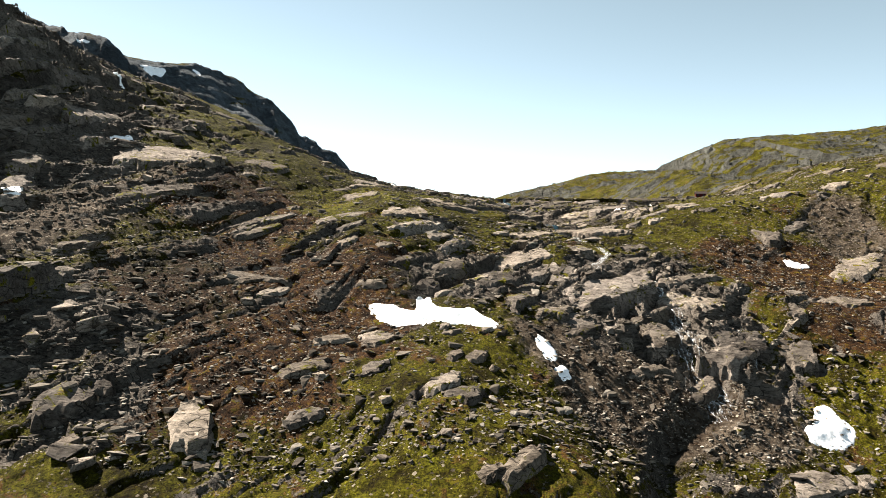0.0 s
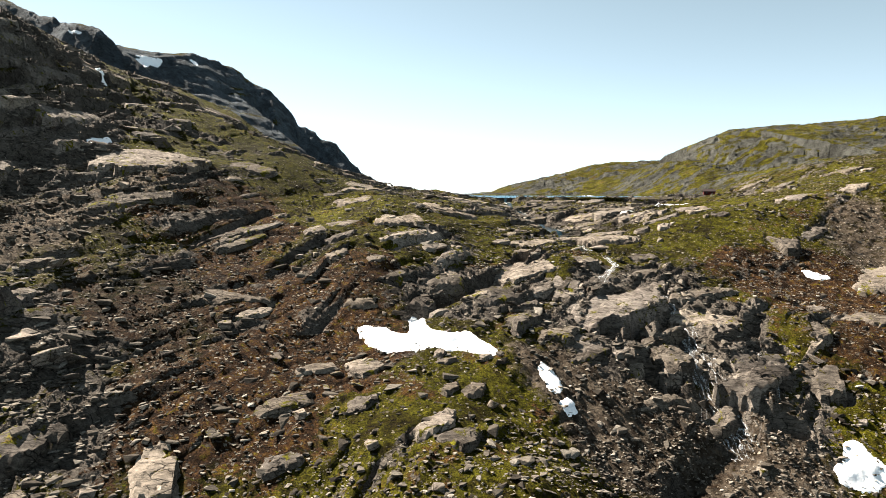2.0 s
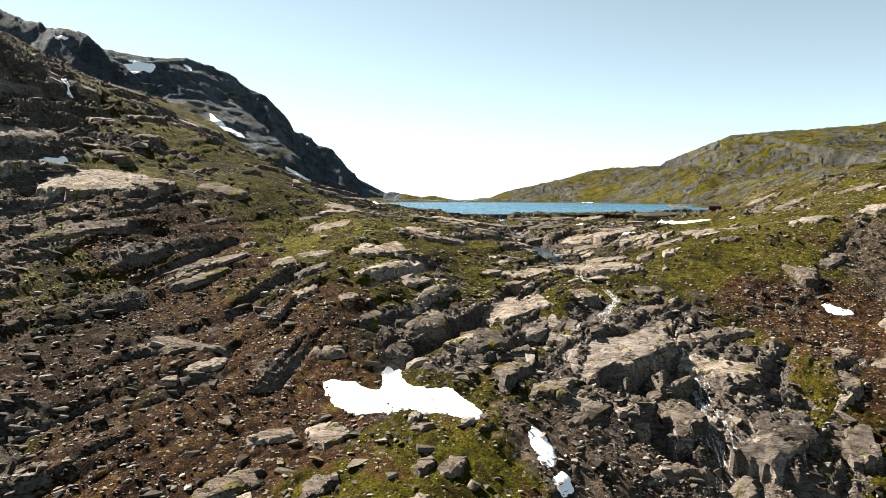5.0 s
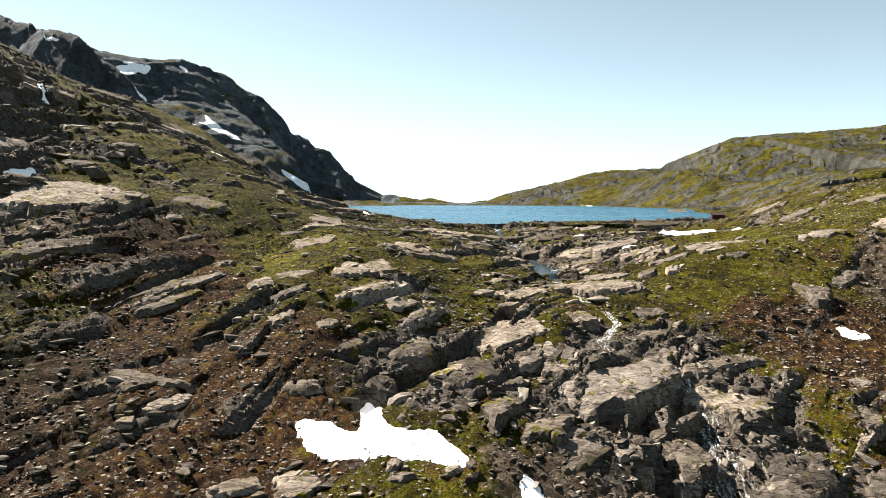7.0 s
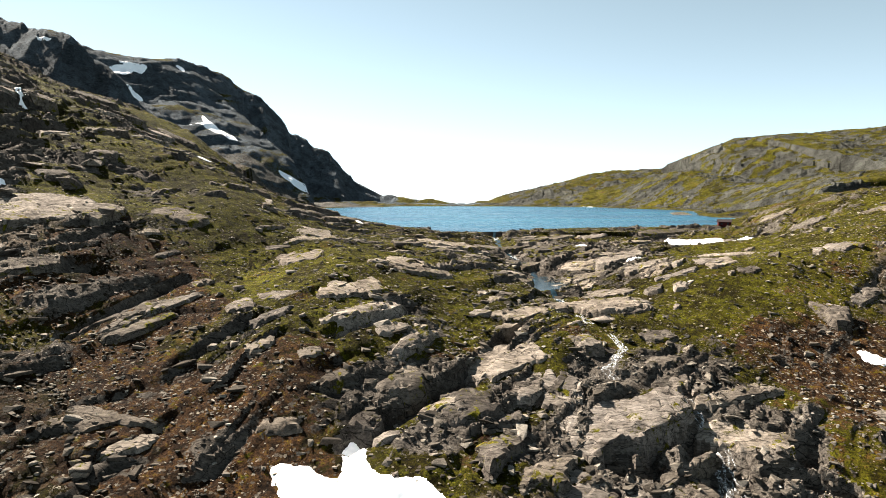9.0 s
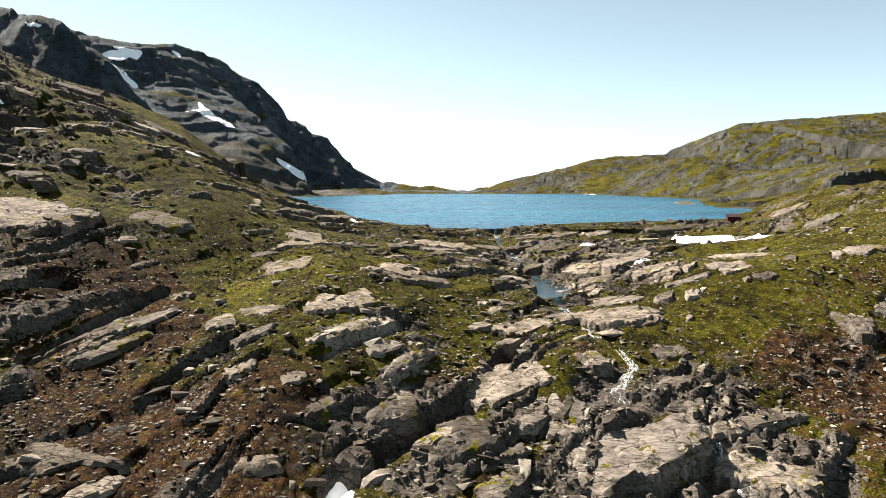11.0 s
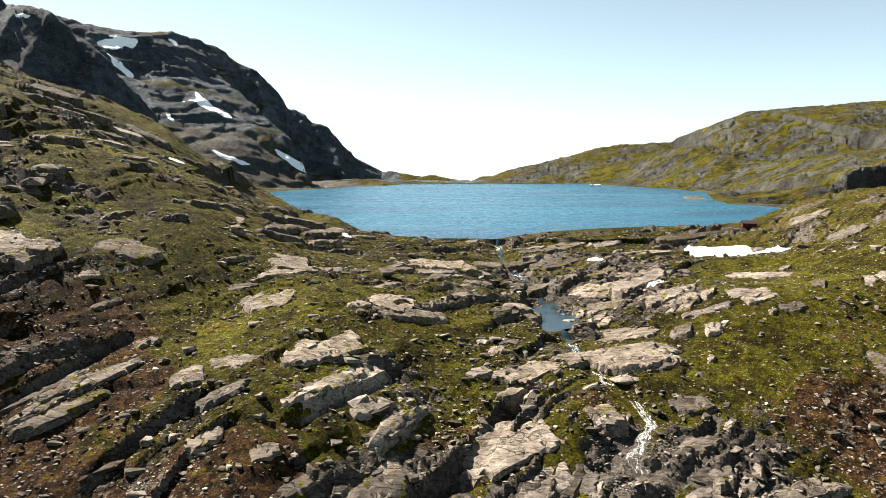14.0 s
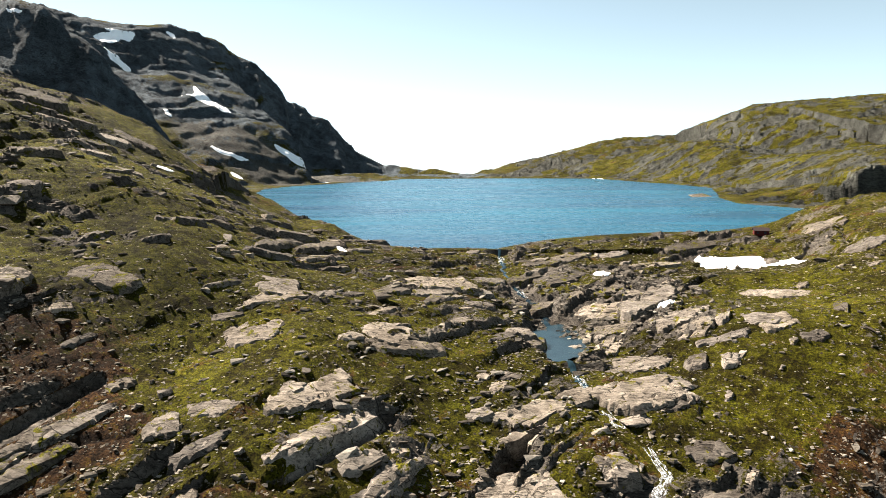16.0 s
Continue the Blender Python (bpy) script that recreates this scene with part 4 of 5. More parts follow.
slab(-123.8, 197.2, 25.8, 2.7, 91, 3.0, PALE)
slab(-118.4, 187.0, 20.2, 3.0, 83, 3.0, PALE)
slab(-109.3, 177.4, 15.4, 3.9, 65, 3.5, PALE)
slab(-131.5, 206.5, 25.0, 2.0, 94, 2.5, PALE)
slab(-105.6, 198.6, 25.4, 9.3, 82, 4.5, PALE)
slab(-102.7, 163.9, 10.6, 7.4, 80, 4.0, PALE)
slab(-99.9, 152.9, 12.1, 7.5, 90, 3.0, PALE)
slab(-76.7, 134.2, 7.4, 3.4, 65, 1.2, STONE)
slab(-46.8, 160.7, 14.9, 3.9, 45, 1.0, STONE)
slab(-48.1, 165.4, 10.5, 2.9, 56, 1.4, STONE)
slab(-44.1, 137.1, 8.5, 4.9, 41, 0.6, STONE)
slab(-9.5, 169.3, 16.9, 4.5, 51, 1.6, PALE)
slab(-0.3, 163.9, 13.3, 4.1, 59, 2.0, PALE)
slab(15.9, 165.0, 15.1, 9.2, 35, 1.5, PALE)
slab(8.4, 147.1, 10.0, 6.5, 49, 1.8, STONE)
slab(-27.4, 209.1, 13.6, 5.0, 38, 0.8, PALE)
slab(2.5, 240.9, 20.6, 12.3, 27, 1.2, PALE)
slab(-2.4, 197.2, 16.6, 5.6, 21, 1.2, PALE)
slab(-6.6, 212.1, 9.1, 3.2, 63, 0.7, PALE)
slab(-11.7, 167.7, 8.8, 2.3, 31, 0.9, PALE)
slab(-25.2, 164.7, 4.0, 2.3, 25, 0.7, PALE)
slab(40.4, 193.0, 16.4, 14.1, 15, 1.8, PALE)
slab(20.9, 182.2, 12.3, 3.2, 35, 0.9, PALE)
slab(43.4, 237.6, 12.4, 5.7, -23, 1.0, PALE)
slab(57.2, 226.5, 14.7, 8.0, 11, 1.2, PALE)
slab(85.2, 246.0, 17.2, 8.2, -41, 0.6, PALE)
slab(69.9, 215.8, 7.6, 7.3, 3, 0.7, PALE)
slab(58.9, 203.6, 3.4, 4.3, 9, 1.2, PALE)
slab(61.0, 211.1, 9.6, 3.5, -2, 0.6, PALE)
slab(44.4, 249.3, 15.4, 6.5, -2, 0.9, STONE)
slab(57.9, 249.5, 21.5, 5.4, 44, 1.0, PALE)
slab(26.4, 263.4, 13.5, 4.7, 42, 0.8, STONE)
slab(43.0, 291.5, 34.7, 7.4, 51, 0.8, PALE)
slab(56.0, 294.4, 16.1, 5.2, 18, 0.8, PALE)
slab(89.0, 308.3, 37.6, 4.5, 37, 0.8, STONE)
slab(124.0, 274.7, 10.0, 12.5, -52, 1.6, STONE)
slab(130.7, 310.4, 12.9, 14.3, -28, 1.2, PALE)
slab(8.3, 214.4, 11.1, 3.6, 52, 0.8, PALE)
slab(17.4, 211.9, 12.9, 2.7, 55, 1.0, STONE)
slab(28.6, 244.3, 11.0, 5.0, 40, 1.0, STONE)
slab(-30.4, 260.8, 22.9, 6.0, 71, 1.6, STONE)
slab(-38.8, 249.9, 23.1, 5.4, 81, 2.2, STONE)
slab(-79.8, 311.1, 7.1, 3.1, -153, 2.0, STONE)
slab(-103.1, 298.8, 11.9, 8.5, 46, 0.7, PALE)
slab(-91.1, 265.8, 8.5, 6.6, 64, 0.8, PALE)
slab(-87.7, 225.1, 6.5, 5.3, 13, 1.6, STONE)
slab(-133.0, 308.3, 16.1, 19.5, 25, 2.0, STONE)
slab(-101.1, 308.1, 20.7, 5.0, -24, 1.0, STONE)
slab(-52.6, 183.1, 6.0, 1.7, 66, 0.7, STONE)
slab(-42.5, 177.1, 5.0, 2.3, 49, 0.6, STONE)
slab(-135.8, 212.1, 23.1, 2.2, 95, 3.0, PALE)
slab(-122.3, 218.7, 25.7, 3.4, 93, 3.0, PALE)
slab(-111.6, 187.9, 14.1, 3.5, 78, 3.0, PALE)
slab(-114.2, 175.8, 8.5, 3.3, 61, 3.0, PALE)
slab(-97.6, 183.3, 10.4, 4.1, 66, 3.0, PALE)
slab(-107.9, 166.8, 9.8, 4.7, 65, 3.0, PALE)
slab(-80, 111, 26, 13, 75, 11, STONE)
# pale floors of rock round the outlet and the pond
slab(9.0, 242.0, 15.0, 8.0, 20, 0.9, PALE)
slab(16.5, 256.0, 11.0, 6.0, 25, 0.8, PALE)
slab(1.7, 231.6, 12.0, 6.0, 35, 1.0, PALE)
slab(20.5, 217.5, 8.0, 5.0, 30, 0.9, PALE)
slab(65.0, 281.0, 20.0, 6.5, 15, 0.8, PALE)
slab(40.0, 218.0, 12.0, 5.0, 62, 0.7, PALE)
slab(33.0, 280.0, 14.0, 6.0, 40, 0.8, PALE)
# dark outcrops of the western bank
slab(-55.5, 234.7, 9.5, 4.6, 35, 2.6, STONE)
slab(-66.6, 218.5, 7.5, 4.2, 30, 2.2, STONE)
slab(-54.0, 217.5, 6.5, 4.4, 40, 2.4, STONE)
slab(-37.0, 237.6, 13.0, 6.5, 25, 3.2, STONE)
slab(-38.7, 265.5, 17.0, 7.0, 20, 3.6, STONE)
slab(-21.7, 242.2, 7.5, 4.4, 30, 2.0, STONE)
slab(-27.8, 244.7, 8.5, 5.2, 42, 2.6, STONE)
slab(-24.0, 309.0, 15.0, 6.5, 28, 3.2, STONE)
slab(-47.0, 276.5, 11.0, 6.0, 30, 2.6, STONE)
slab(-51.2, 244.8, 6.5, 4.0, 22, 2.2, STONE)
slab(-83.8, 304.0, 12.0, 6.0, 35, 2.6, STONE)
slab(-122.7, 288.6, 15.0, 8.0, 40, 3.6, STONE)
slab(-114.0, 294.0, 13.0, 6.5, 36, 3.0, STONE)
slab(-78.2, 256.8, 8.0, 3.4, -12, 0.8, PALE)
slab(-87.9, 227.5, 7.0, 5.0, 25, 2.6, STONE)
slab(-62.0, 262.0, 8.0, 4.0, 30, 1.8, STONE)
slab(-96.0, 246.0, 10.0, 5.0, 45, 2.2, STONE)

# ---- snow ----
snow(1.2, (-17.1, 132.8), (-16.0, 134.2), (-11.7, 133.3), (-10.2, 131.8), (-7.3, 131.5), (-8.3, 139.6), (-5.9, 142.0), (-4.3, 132.4), (0.8, 131.3), (4.4, 130.2), (8.4, 125.4), (5.7, 124.2), (2.7, 125.9), (-2.6, 125.3), (-9.7, 126.7), (-14.0, 128.5))
snow(0.7, (14.9, 124.7), (16.8, 125.4), (18.6, 120.1), (16.8, 117.8), (15.2, 120.5))
snow(0.5, (17.3, 116.4), (19.5, 119.4), (20.0, 116.5), (18.0, 114.6))
snow(1.0, (64.4, 120.7), (66.3, 121.5), (67.4, 120.7), (67.9, 118.5), (69.0, 117.4), (69.1, 115.9), (67.1, 114.2), (65.3, 113.5), (62.3, 113.5), (60.2, 114.2), (61.2, 116.4), (63.6, 118.5))
snow(0.5, (86.1, 179.7), (88.0, 178.9), (92.0, 176.6), (88.1, 175.8), (85.7, 177.0))
snow(0.5, (82.0, 295.3), (88.9, 297.3), (101.7, 294.0), (106.5, 283.6), (109.3, 275.5), (102.9, 276.0), (94.6, 281.8), (85.0, 280.5), (81.6, 286.3))
snow(0.4, (45.3, 267.3), (49.1, 275.3), (50.9, 268.7), (48.3, 265.1))
snow(0.4, (54.2, 234.9), (57.8, 239.7), (59.6, 238.2), (55.9, 233.1))
snow(0.5, (-98.0, 191.6), (-95.0, 197.7), (-94.5, 194.6), (-94.1, 186.9))
snow(0.5, (-104.1, 153.3), (-100.1, 154.1), (-94.4, 146.3), (-97.9, 144.4))
snow(0.5, (-132.0, 260.8), (-122.4, 248.5), (-122.3, 247.2), (-127.2, 252.4))
snow(0.7, (-442.2, 917.5), (-441.7, 928.8), (-428.3, 941.6), (-438.1, 939.2), (-434.2, 942.7), (-421.9, 950.6), (-411.7, 966.8), (-411.1, 958.3), (-410.6, 944.5), (-420.0, 945.1), (-416.6, 923.7), (-424.5, 916.1))
snow(0.7, (-426.9, 912.1), (-412.1, 901.7), (-403.2, 906.7), (-385.3, 898.8), (-397.9, 891.8), (-415.2, 898.4))
snow(0.6, (-321.7, 916.9), (-298.6, 890.1), (-286.8, 889.2), (-257.0, 871.0), (-268.5, 863.6), (-294.3, 874.6), (-327.0, 881.4), (-304.8, 881.6))
snow(0.6, (-208.4, 850.1), (-188.1, 855.1), (-168, 868), (-140, 880), (-150, 868), (-175.8, 850.0), (-193.6, 839.3))
snow(0.5, (-252.0, 773.1), (-231.3, 777.3), (-214.6, 795.6), (-224.2, 776.7), (-240.9, 767.8))
snow(0.4, (-222.9, 750.1), (-212, 749), (-206.2, 741.2), (-217.4, 741.8))
snow(0.4, (-27.7, 270.7), (-23.2, 268.3), (-22.6, 261.8), (-24.9, 263.0))
snow(0.7, (-319.2, 823.6), (-309.9, 818.9), (-303.4, 810.5), (-308.2, 808.9))
snow(0.7, (-397.0, 1021.2), (-390.9, 1036.0), (-380.2, 1016.9), (-389.4, 1017.0))
snow(0.6, (-89.6, 294.0), (-86.3, 296.1), (-83.1, 297.1), (-85.0, 292.2))
snow(0.7, (171.6, 949.6), (181.3, 934.1), (179.5, 911.2), (172.2, 937.3))
snow(0.7, (-334.6, 598.8), (-322.6, 600.1), (-323.5, 598.4), (-332.6, 598.1))

# boulders that stand out
boulder(-86.9, 220.7, 5.6)
boulder(-44.0, 225.0, 2.2)
boulder(-42.6, 223.0, 2.8)
boulder(-77.2, 168.5, 2.9)
boulder(-84.6, 206.2, 4.1)
boulder(-94.7, 208.5, 4.2)
boulder(-33.2, 156.5, 2.0)
boulder(-36.4, 152.7, 3.0)
boulder(-41.4, 130.2, 2.0)
boulder(-40.5, 131.3, 1.7)
boulder(-39.7, 128.5, 2.6)
boulder(-38.7, 126.4, 2.1)
boulder(-29.0, 122.4, 2.4)
boulder(37.4, 183.9, 4.7)
boulder(29.6, 251.4, 1.5)
boulder(111.8, 240.2, 3.2)
boulder(106.7, 215.5, 2.6)
boulder(58.0, 201.1, 2.7)
boulder(-39.5, 205.2, 1.7)
boulder(-34.4, 207.7, 1.2)
boulder(-29.7, 156.8, 1.6)
boulder(-19.4, 162.7, 1.3)
boulder(-8.1, 213.6, 3.0)
boulder(2.4, 127.3, 1.2)
boulder(-67.2, 114.0, 4.0)
boulder(-60.1, 110.2, 4.1)
boulder(-57.8, 111.6, 3.4)
boulder(-48.5, 84.7, 2.5)
boulder(-66.3, 104.3, 2.7)
boulder(-29.3, 123.3, 1.6)
boulder(-40.3, 128.5, 2.1)
boulder(-75.4, 169.1, 3.1)
boulder(-83.6, 204.6, 5.3)
boulder(-14.7, 115.4, 1.7)
boulder(6.5, 111.5, 2.1)
boulder(67.8, 137.0, 2.9)
boulder(-67.0, 188.9, 4.2)
boulder(-8.1, 219.5, 4.1)
boulder(-20.6, 248.4, 2.5)
boulder(-42.0, 318.5, 3.5)
boulder(-45.1, 235.0, 3.3)
boulder(-58.4, 312.9, 4.5)
boulder(-55.9, 197.6, 1.2)
boulder(-18.8, 159.7, 1.6)
boulder(-8.1, 162.8, 1.3)
boulder(6.7, 188.1, 1.1)
boulder(40.1, 175.0, 1.9)
boulder(59.3, 212.4, 1.0)
boulder(58.6, 203.0, 2.5)
boulder(108.2, 269.2, 3.1)
boulder(-66.2, 112.3, 4.1)
boulder(-60.4, 110.0, 4.6)
boulder(-58.0, 111.7, 3.9)
boulder(-73.3, 134.9, 4.5)
boulder(-51.3, 86.4, 4.1)
boulder(-48.3, 84.7, 3.0)

# ---- running water ----
def ribbon(name, line, widths, lift, material, parent=None, wobble=0.25, step=0.8):
    """Water that follows the ground along a line in plan."""
    pts = []
    for (ax, ay), (bx, by) in zip(line, line[1:]):
        n = max(1, int(math.hypot(bx - ax, by - ay) / step))
        pts += [(ax + (bx - ax) * k / n, ay + (by - ay) * k / n) for k in range(n)]
    pts.append(line[-1])
    pts = np.array(pts)
    along = np.gradient(pts, axis=0)
    along /= np.linalg.norm(along, axis=1)[:, None] + 1e-9
    side = np.stack([-along[:, 1], along[:, 0]], 1)
    half = np.interp(np.linspace(0, 1, len(pts)), np.linspace(0, 1, len(widths)), widths) / 2
    half = half * (1 + 0.8 * value_noise(pts[:, 0] / 0.8, pts[:, 1] / 0.8, 81))
    if material is FOAM:
        half = half * np.where(value_noise(pts[:, 0] * 1.3, pts[:, 1] * 1.3, 83) < -0.2, 0.2, 1.0)
    mid = pts + side * (wobble * 2 * value_noise(pts[:, 0] / 1.3 + 5 * pts[0, 0], pts[:, 1] / 1.3, 82))[:, None]
    rows = []
    for f in (-1, -0.35, 0.35, 1):
        p = mid + side * (half * f)[:, None]
        rows.append(np.column_stack([p, height(p[:, 0], p[:, 1]) + lift * (1 - 0.6 * f * f)]))
    verts = np.stack(rows, 1).reshape(-1, 3)
    faces = [(4 * k + j, 4 * k + j + 1, 4 * k + j + 5, 4 * k + j + 4) for k in range(len(pts) - 1) for j in range(3)]
    return mesh_object(name, verts.tolist(), faces, material, smooth="all", parent=parent)


def pool(name, x0, x1, y0, y1, z, material):
    """Still water: all of the hollow within the limits that lies under its level."""
    gx, gy = np.meshgrid(np.arange(x0, x1, 0.4), np.arange(y0, y1, 0.4))
    low = height(gx, gy)
    wet = (low < z + 0.25) & (low > z - 2.0) & (gy > y0 + 3.2 + 5.0 * fbm(gx / 4, gy / 4, 74, 3) + 0.16 * np.abs(gx - 29) ** 1.3)
    ids = -np.ones(gx.shape, int)
    near = wet[:-1, :-1] & wet[1:, :-1] & wet[:-1, 1:] & wet[1:, 1:]
    used = np.zeros(gx.shape, bool)
    for a, b in ((0, 0), (0, 1), (1, 0), (1, 1)):
        used[a:used.shape[0] - 1 + a, b:used.shape[1] - 1 + b] |= near
    ids[used] = np.arange(used.sum())
    faces = np.stack([ids[:-1, :-1][near], ids[:-1, 1:][near], ids[1:, 1:][near], ids[1:, :-1][near]], 1).tolist()
    return mesh_object(name, np.stack([gx[used], gy[used], np.full(used.sum(), z)], 1).tolist(), faces, material)


brook = ribbon("brook", [(a, b) for a, b, _ in BROOK[:9]], (0.9, 0.8, 0.9, 1.0, 1.8, 1.6, 0.8), 0.12, BROOK_WATER, wobble=0.9)
tagged(brook, "clear dark brook running from the lake over bare rock", "brook", kind="structure")
pond = pool("pond", 23.5, 35.5, 205.0, 245, -6.35, BROOK_WATER)
tagged(pond, "still blue pond in the brook's rocky bed", "pond", kind="structure")


def fall(label, *strands):
    base = new("waterfall")
    base.location = (0, 0, 0)
    for line, widths in strands:
        for dx, dy, share in ((0.0, 0.0, 0.9), (0.7, 0.2, 0.4), (-0.6, 0.1, 0.35)):
            ribbon("strand", [(a + dx, b + dy) for a, b in line], [share * w for w in widths], 0.15, FOAM, base, 0.6, 0.3)
    return tagged(base, label, "waterfall")


fall("white cascade dropping in thin strands over dark ledges",
     (((45.2, 158.0), (46.4, 153.5), (46.7, 149.0), (46.0, 144.5), (45.5, 140.0), (45.4, 134.0), (46.0, 129.0)), (0.5, 0.9, 1.1, 0.8, 1.0, 0.7, 0.4)),
     (((46.0, 152.0), (47.6, 147.0), (47.2, 141.5), (48.2, 136.0), (48.4, 131.0)), (0.2, 0.45, 0.3, 0.5, 0.3)),
     (((46.0, 141.0), (44.2, 136.0), (44.8, 130.5), (43.8, 126.0)), (0.3, 0.4, 0.5, 0.2)))
fall("white lower cascade spreading over dark broken rock",
     (((46.0, 128.0), (46.8, 125.0), (47.4, 121.5), (47.4, 117.5)), (0.5, 0.9, 0.7, 0.5)),
     (((46.4, 127.0), (48.6, 123.5), (49.4, 119.0)), (0.3, 0.6, 0.4)),
     (((46.2, 126.0), (45.2, 122.0), (45.8, 117.0)), (0.3, 0.5, 0.3)))
fall("short foaming cascade below the pond",
     (((37.2, 178.6), (38.3, 174.5), (38.1, 171.5), (35.6, 167.5), (33.6, 164.3), (34.8, 161.5)), (0.5, 0.9, 1.1, 0.8, 0.9, 0.4)),
     (((38.6, 173.5), (37.4, 169.5), (35.0, 165.5)), (0.2, 0.4, 0.3)))
fall("little rapid where the pond spills over a ledge",
     (((30.6, 203.0), (31.0, 199.5), (31.2, 196.0)), (0.5, 1.0, 0.5)),
     (((32.4, 188.0), (33.4, 185.6), (34.8, 183.0)), (0.4, 0.8, 0.4)))
fall("thin white rapid at the lake's outlet",
     (((21.2, 293.0), (21.0, 288.0), (21.1, 282.0)), (0.5, 1.1, 0.5)),
     (((23.8, 256.5), (24.6, 253.5), (25.4, 250.5)), (0.3, 0.8, 0.4)))
fall("thin trickle over red-stained rock beside the falls",
     (((58.0, 141.0), (57.6, 137.0), (57.9, 132.0), (57.2, 127.0)), (0.25, 0.35, 0.3, 0.2)))

# ---- hut by the lake ----
def plank_material(name, col):
    k = Nodes(name, 0.85)
    return k.done(k.mix(0.6, col, k.ramp(k.noise(3.0, 4, 0.6, stretch=(0, 6.0, 6.0, 0.4)), (0.3, 0.5), (0.7, 1.2)), "MULTIPLY"))


def box(bm, x0, x1, y0, y1, z0, z1):
    v = [bm.verts.new(p) for p in ((x0, y0, z0), (x1, y0, z0), (x1, y1, z0), (x0, y1, z0), (x0, y0, z1), (x1, y0, z1), (x1, y1, z1), (x0, y1, z1))]
    for f in ((3, 2, 1, 0), (4, 5, 6, 7), (0, 1, 5, 4), (1, 2, 6, 5), (2, 3, 7, 6), (3, 0, 4, 7)):
        bm.faces.new([v[i] for i in f])


def part(name, bm, material, parent, label=""):
    me = bpy.data.meshes.new(name)
    bm.to_mesh(me)
    bm.free()
    me.materials.append(material)
    ob = new(name, me)
    ob.parent = parent
    return tagged(ob, label)


RED, TURF_ROOF, DARK_PANE = plank_material("red_boards", (0.075, 0.018, 0.017)), plank_material("roof_felt", (0.035, 0.026, 0.026)), plank_material("window_pane", (0.03, 0.04, 0.05))
hut = new("hut")
hut.matrix_basis = pose(115.5, 324.0, float(height(np.array([115.5]), np.array([324.0]))[0]) - 0.1, 0, 0, -14)
bm = bmesh.new()
box(bm, -2.4, 2.4, -1.6, 1.6, 0, 1.9)
part("wall", bm, RED, hut, "dark red board walls")
bm = bmesh.new()
v = [bm.verts.new(p) for p in ((-2.7, -2.0, 1.72), (2.7, -2.0, 1.72), (2.7, 0, 2.75), (-2.7, 0, 2.75), (-2.7, 2.0, 1.72), (2.7, 2.0, 1.72),
                               (-2.7, -2.0, 1.86), (2.7, -2.0, 1.86), (2.7, 0, 2.9), (-2.7, 0, 2.9), (-2.7, 2.0, 1.86), (2.7, 2.0, 1.86))]
for f in ((6, 7, 8, 9), (9, 8, 11, 10), (3, 2, 1, 0), (4, 5, 2, 3), (0, 1, 7, 6), (5, 4, 10, 11), (1, 2, 8, 7), (2, 5, 11, 8), (3, 0, 6, 9), (4, 3, 9, 10)):
    bm.faces.new([v[i] for i in f])
part("roof", bm, TURF_ROOF, hut, "low dark roof")
for sx in (-2.4, 2.4):
    bm = bmesh.new()
    w = [bm.verts.new(p) for p in ((sx, -1.6, 1.9), (sx, 1.6, 1.9), (sx, 0, 2.72))]
    bm.faces.new(w)
    part("gable", bm, RED, hut)
for wx in (-1.2, 1.2):
    bm = bmesh.new()
    box(bm, wx - 0.35, wx + 0.35, -1.64, -1.60, 0.8, 1.5)
    part("window", bm, DARK_PANE, hut, "small dark window")
tagged(hut, "small dark red wooden hut among rocks by the lake", "hut")

# ---- islet ----
islet = new("islet", rock_mesh("islet", 107, 0.6, PALE))
islet.matrix_basis = pose(180, 574, LAKE_Z + 0.5, 4, -3, 20) @ Matrix.Diagonal((15, 10, 5.5, 1))
tagged(islet, "low pale rock rising out of the lake near the shore", "islet")

# ---- small outcrops of the same layers, between the broad ones ----
crop = random.Random(21)
made = 0
while made < 150:
    y = 120 + 185 * crop.random()
    x = crop.uniform(-0.62, 0.62) * (y + 20)
    if crop.random() < 0.45:
        x = 30 + crop.gauss(0, 20)
    xa, ya = np.array([x]), np.array([y])
    g, he, ro, sc = (float(v[0]) for v in cover(xa, ya))
    if crop.random() > 0.12 + 1.1 * ro + 0.25 * g - 0.2 * sc or lake_distance(xa, ya)[0] < 4 or to_line(xa, ya, BROOK)[0][0] < 3.5:
        continue
    long = 2.6 + 7 * crop.random() ** 1.6
    slab(x, y, long, long * crop.uniform(0.35, 0.75), 52 + crop.gauss(0, 16), crop.uniform(0.5, 1.3), PALE if crop.random() < 0.75 else STONE)
    made += 1

# ---- boulders met at random over the slope ----
place = random.Random(4)
made = 0
while made < 270:
    y = 88 + 215 * place.random() ** 1.25
    x = place.uniform(-0.72, 0.72) * (y + 40)
    xa, ya = np.array([x]), np.array([y])
    g, he, ro, sc = (float(v[0]) for v in cover(xa, ya))
    if place.random() > 0.25 + 0.6 * sc + 0.45 * ro + 0.25 * he or lake_distance(xa, ya)[0] < 3:
        continue
    size = 0.9 + 1.5 * place.random() ** 2.2
    boulder(x, y, size, label="angular grey boulder half sunk in turf" if g > 0.5 else "angular grey boulder lying on stony ground")
    made += 1

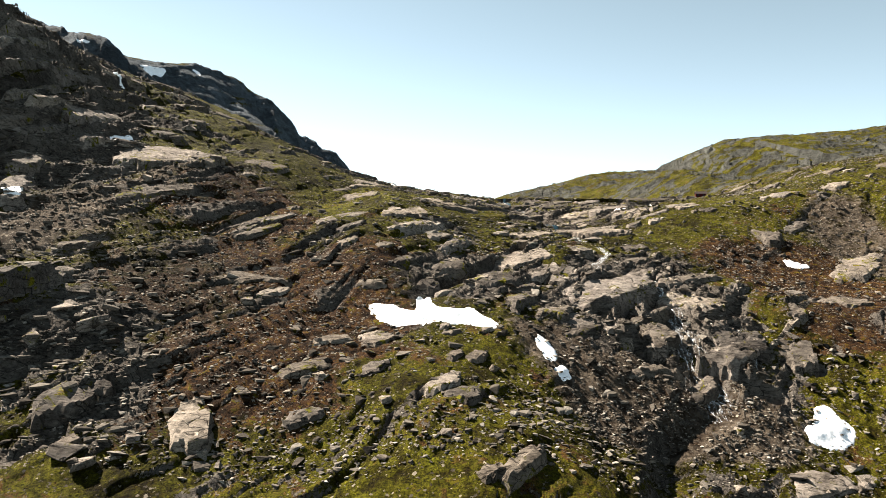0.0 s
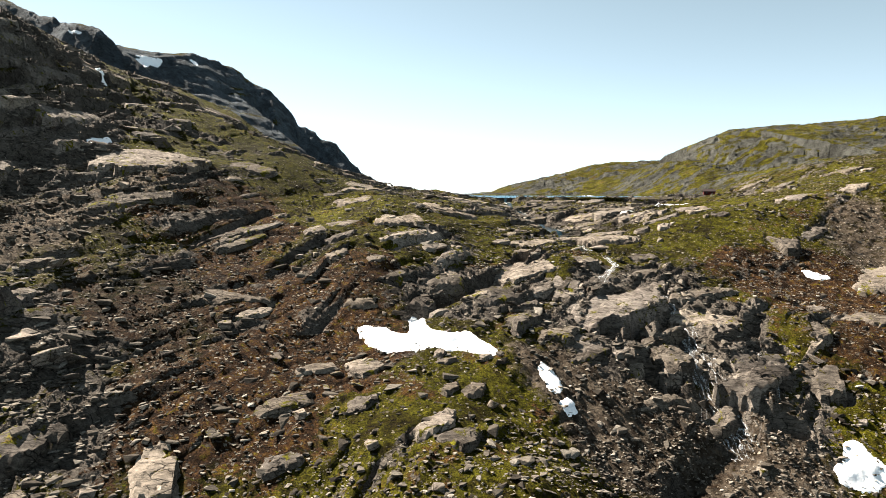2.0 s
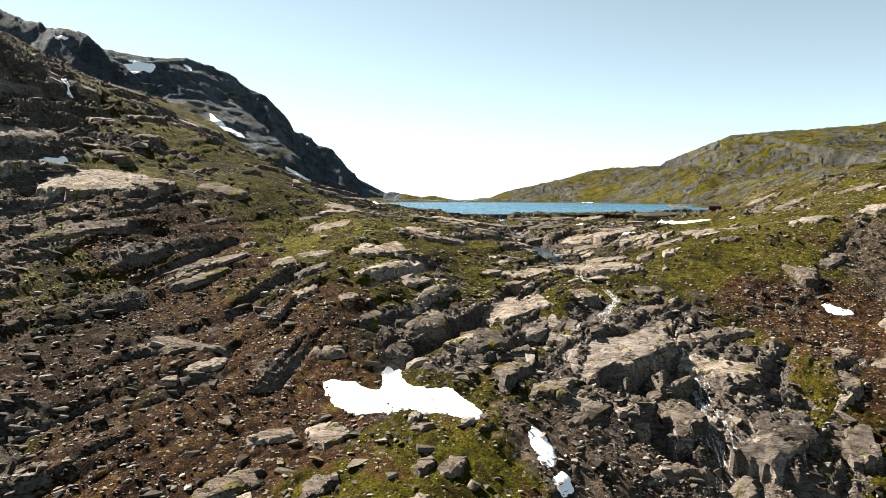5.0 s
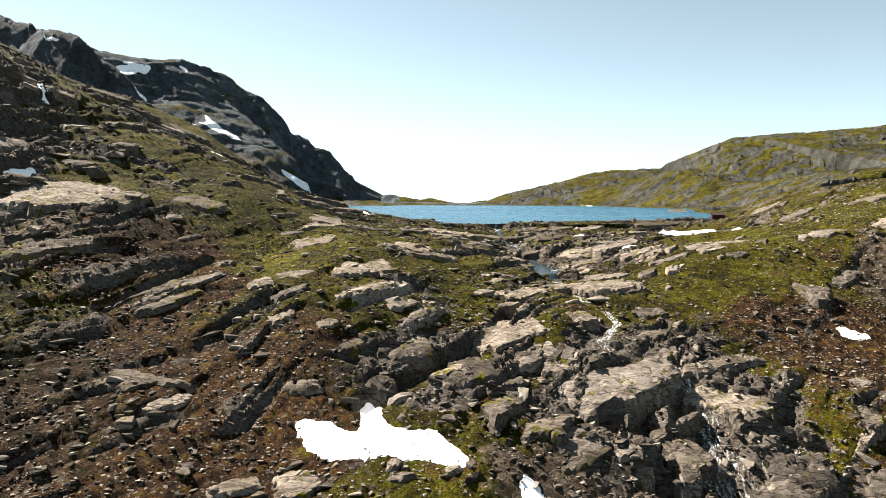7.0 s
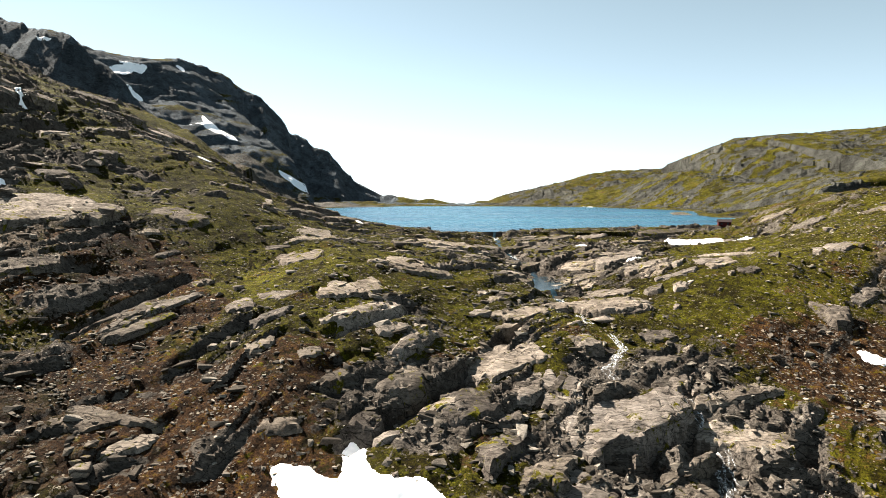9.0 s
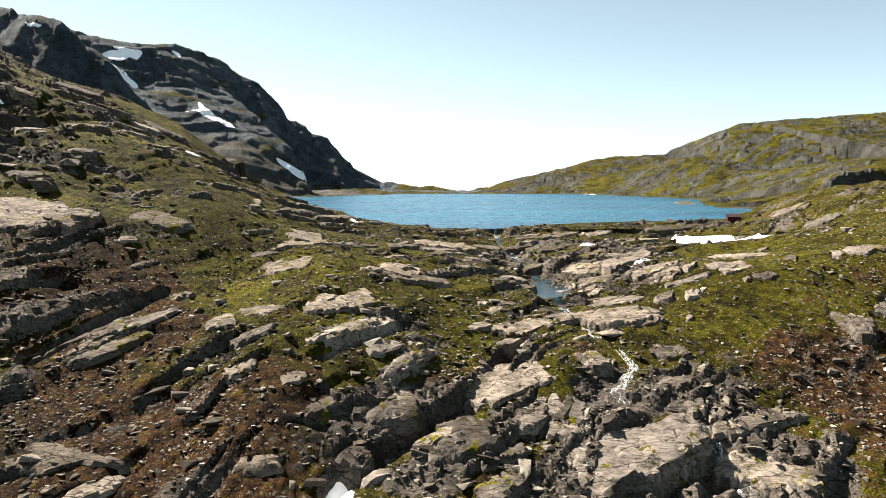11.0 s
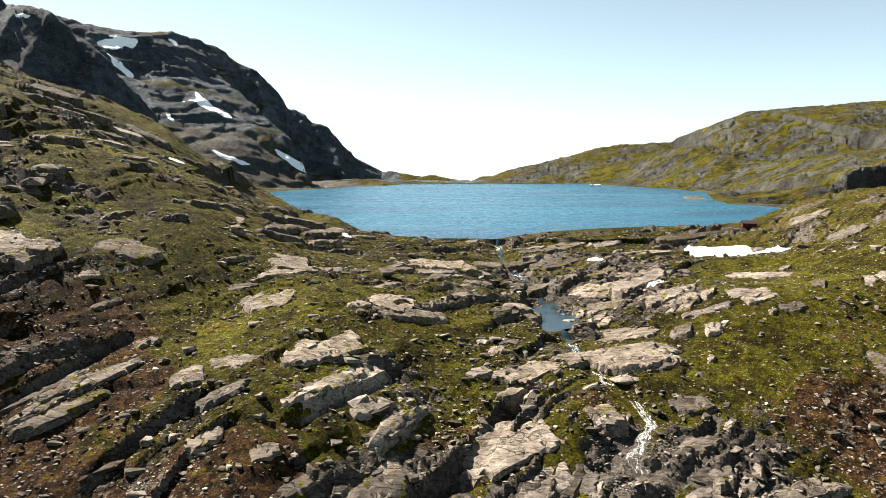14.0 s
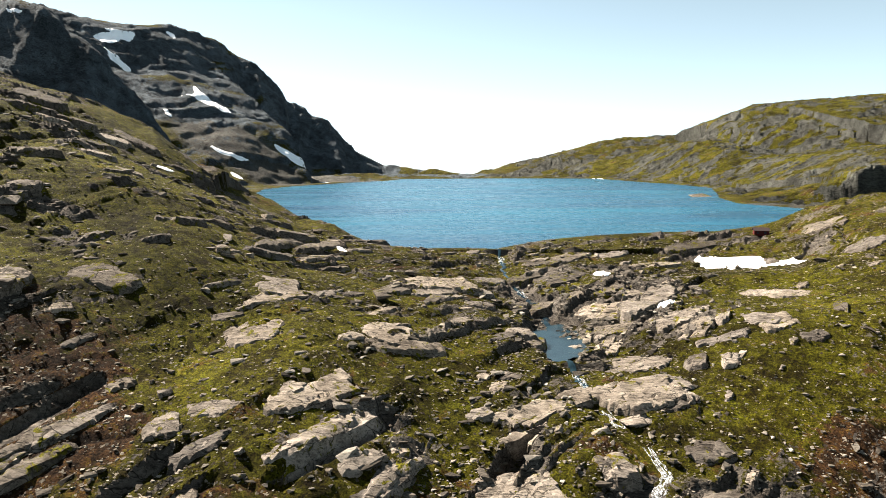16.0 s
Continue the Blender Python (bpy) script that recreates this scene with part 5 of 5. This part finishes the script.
# ---- loose stones, too many to count ----
def stones(name, count, smallest, largest, seed, label, y_lo, y_hi, grassy, steep, plate=False):
    rnd = np.random.RandomState(seed)
    y = y_lo + (y_hi - y_lo) * rnd.rand(count * 3) ** 1.15
    x = rnd.uniform(-0.70, 0.70, count * 3) * (y + 40)
    g, he, ro, sc = cover(x, y)
    clump = smoothstep(-0.25, 0.3, fbm(x / 9, y / 9, seed, 3))
    clump = 0.4 + 0.6 * clump if plate else clump
    chance = (grassy * g + (0.1 if plate else 0.55) * he + (1.0 if plate else 0.55) * ro + (0.3 if plate else 1.0) * sc) * (0.25 + 0.75 * clump)
    keep = (rnd.rand(len(x)) < chance) & (lake_distance(x, y) > 0.5) & (to_line(x, y, BROOK)[0] > 1.2)
    x, y = x[keep][:count], y[keep][:count]
    z = height(x, y)
    size = smallest * (1 - rnd.rand(len(x)) * (1 - (smallest / largest) ** steep)) ** (-1 / steep)
    forms = []
    for me in ROCKS[:6]:
        bm = bmesh.new()
        bm.from_mesh(me)
        bmesh.ops.remove_doubles(bm, verts=bm.verts, dist=0.13)
        hull = bmesh.ops.convex_hull(bm, input=bm.verts)
        bmesh.ops.delete(bm, geom=list({e for e in hull["geom_interior"] + hull["geom_unused"] if isinstance(e, bmesh.types.BMVert)}), context="VERTS")
        bmesh.ops.triangulate(bm, faces=bm.faces)
        bm.verts.index_update()
        forms.append((np.array([v.co[:] for v in bm.verts]), np.array([[v.index for v in f.verts] for f in bm.faces])))
        bm.free()
    all_v, all_f, start = [], [], 0
    which = rnd.randint(0, len(forms), len(x))
    for w, (fv, ff) in enumerate(forms):
        s = np.where(which == w)[0]
        grain = (1.7, 1.0, 0.62) if plate else (1, 1, 0.6)
        turn, lean = rnd.uniform(0, 2 * np.pi, len(s)), rnd.uniform(-0.2, 0.2, (len(s), 2)) - (0.0, 0.12)
        v = fv[None] * size[s][:, None, None] * rnd.uniform(0.7, 1.2, (len(s), 1, 3)) * grain
        if plate:
            turn = radians(52) + rnd.normal(0, 0.3, len(s))
            lean = lean + (-0.16, 0.16)
        vx = v[..., 0] * np.cos(turn)[:, None] - v[..., 1] * np.sin(turn)[:, None]
        vy = v[..., 0] * np.sin(turn)[:, None] + v[..., 1] * np.cos(turn)[:, None]
        vz = v[..., 2] + vx * lean[:, :1] + vy * lean[:, 1:]
        out = np.stack([vx + x[s][:, None], vy + y[s][:, None], vz + z[s][:, None] + 0.10 * size[s][:, None]], -1)
        all_v.append(out.reshape(-1, 3))
        all_f.append((ff[None] + (start + np.arange(len(s)) * len(fv))[:, None, None]).reshape(-1, 3))
        start += len(s) * len(fv)
    verts, faces = np.concatenate(all_v), np.concatenate(all_f)
    me = bpy.data.meshes.new(name)
    me.vertices.add(len(verts))
    me.vertices.foreach_set("co", verts.astype(np.float32).ravel())
    me.loops.add(3 * len(faces))
    me.loops.foreach_set("vertex_index", faces.astype(np.int32).ravel())
    me.polygons.add(len(faces))
    me.polygons.foreach_set("loop_start", np.arange(0, 3 * len(faces), 3, dtype=np.int32))
    me.update(calc_edges=True)
    me.materials.append(DARK if plate else LOOSE)
    me.shade_flat()
    return tagged(new(name, me), label, "stones", kind="stuff")


stones("loose_stones", 52000, 0.2, 1.0, 11, "loose angular grey stones strewn over turf and heath", 86, 310, 0.11, 1.7)
stones("rubble", 3500, 0.55, 1.6, 12, "coarse grey rubble on the slope", 86, 320, 0.12, 2.0)
stones("turf_stones", 9000, 0.24, 0.95, 13, "small pale stones scattered through the turf", 165, 312, 0.75, 1.9)
stones("broken_rock", 14000, 0.42, 2.0, 14, "angular plates of broken bedrock along the gully", 88, 320, 0.02, 1.6, plate=True)
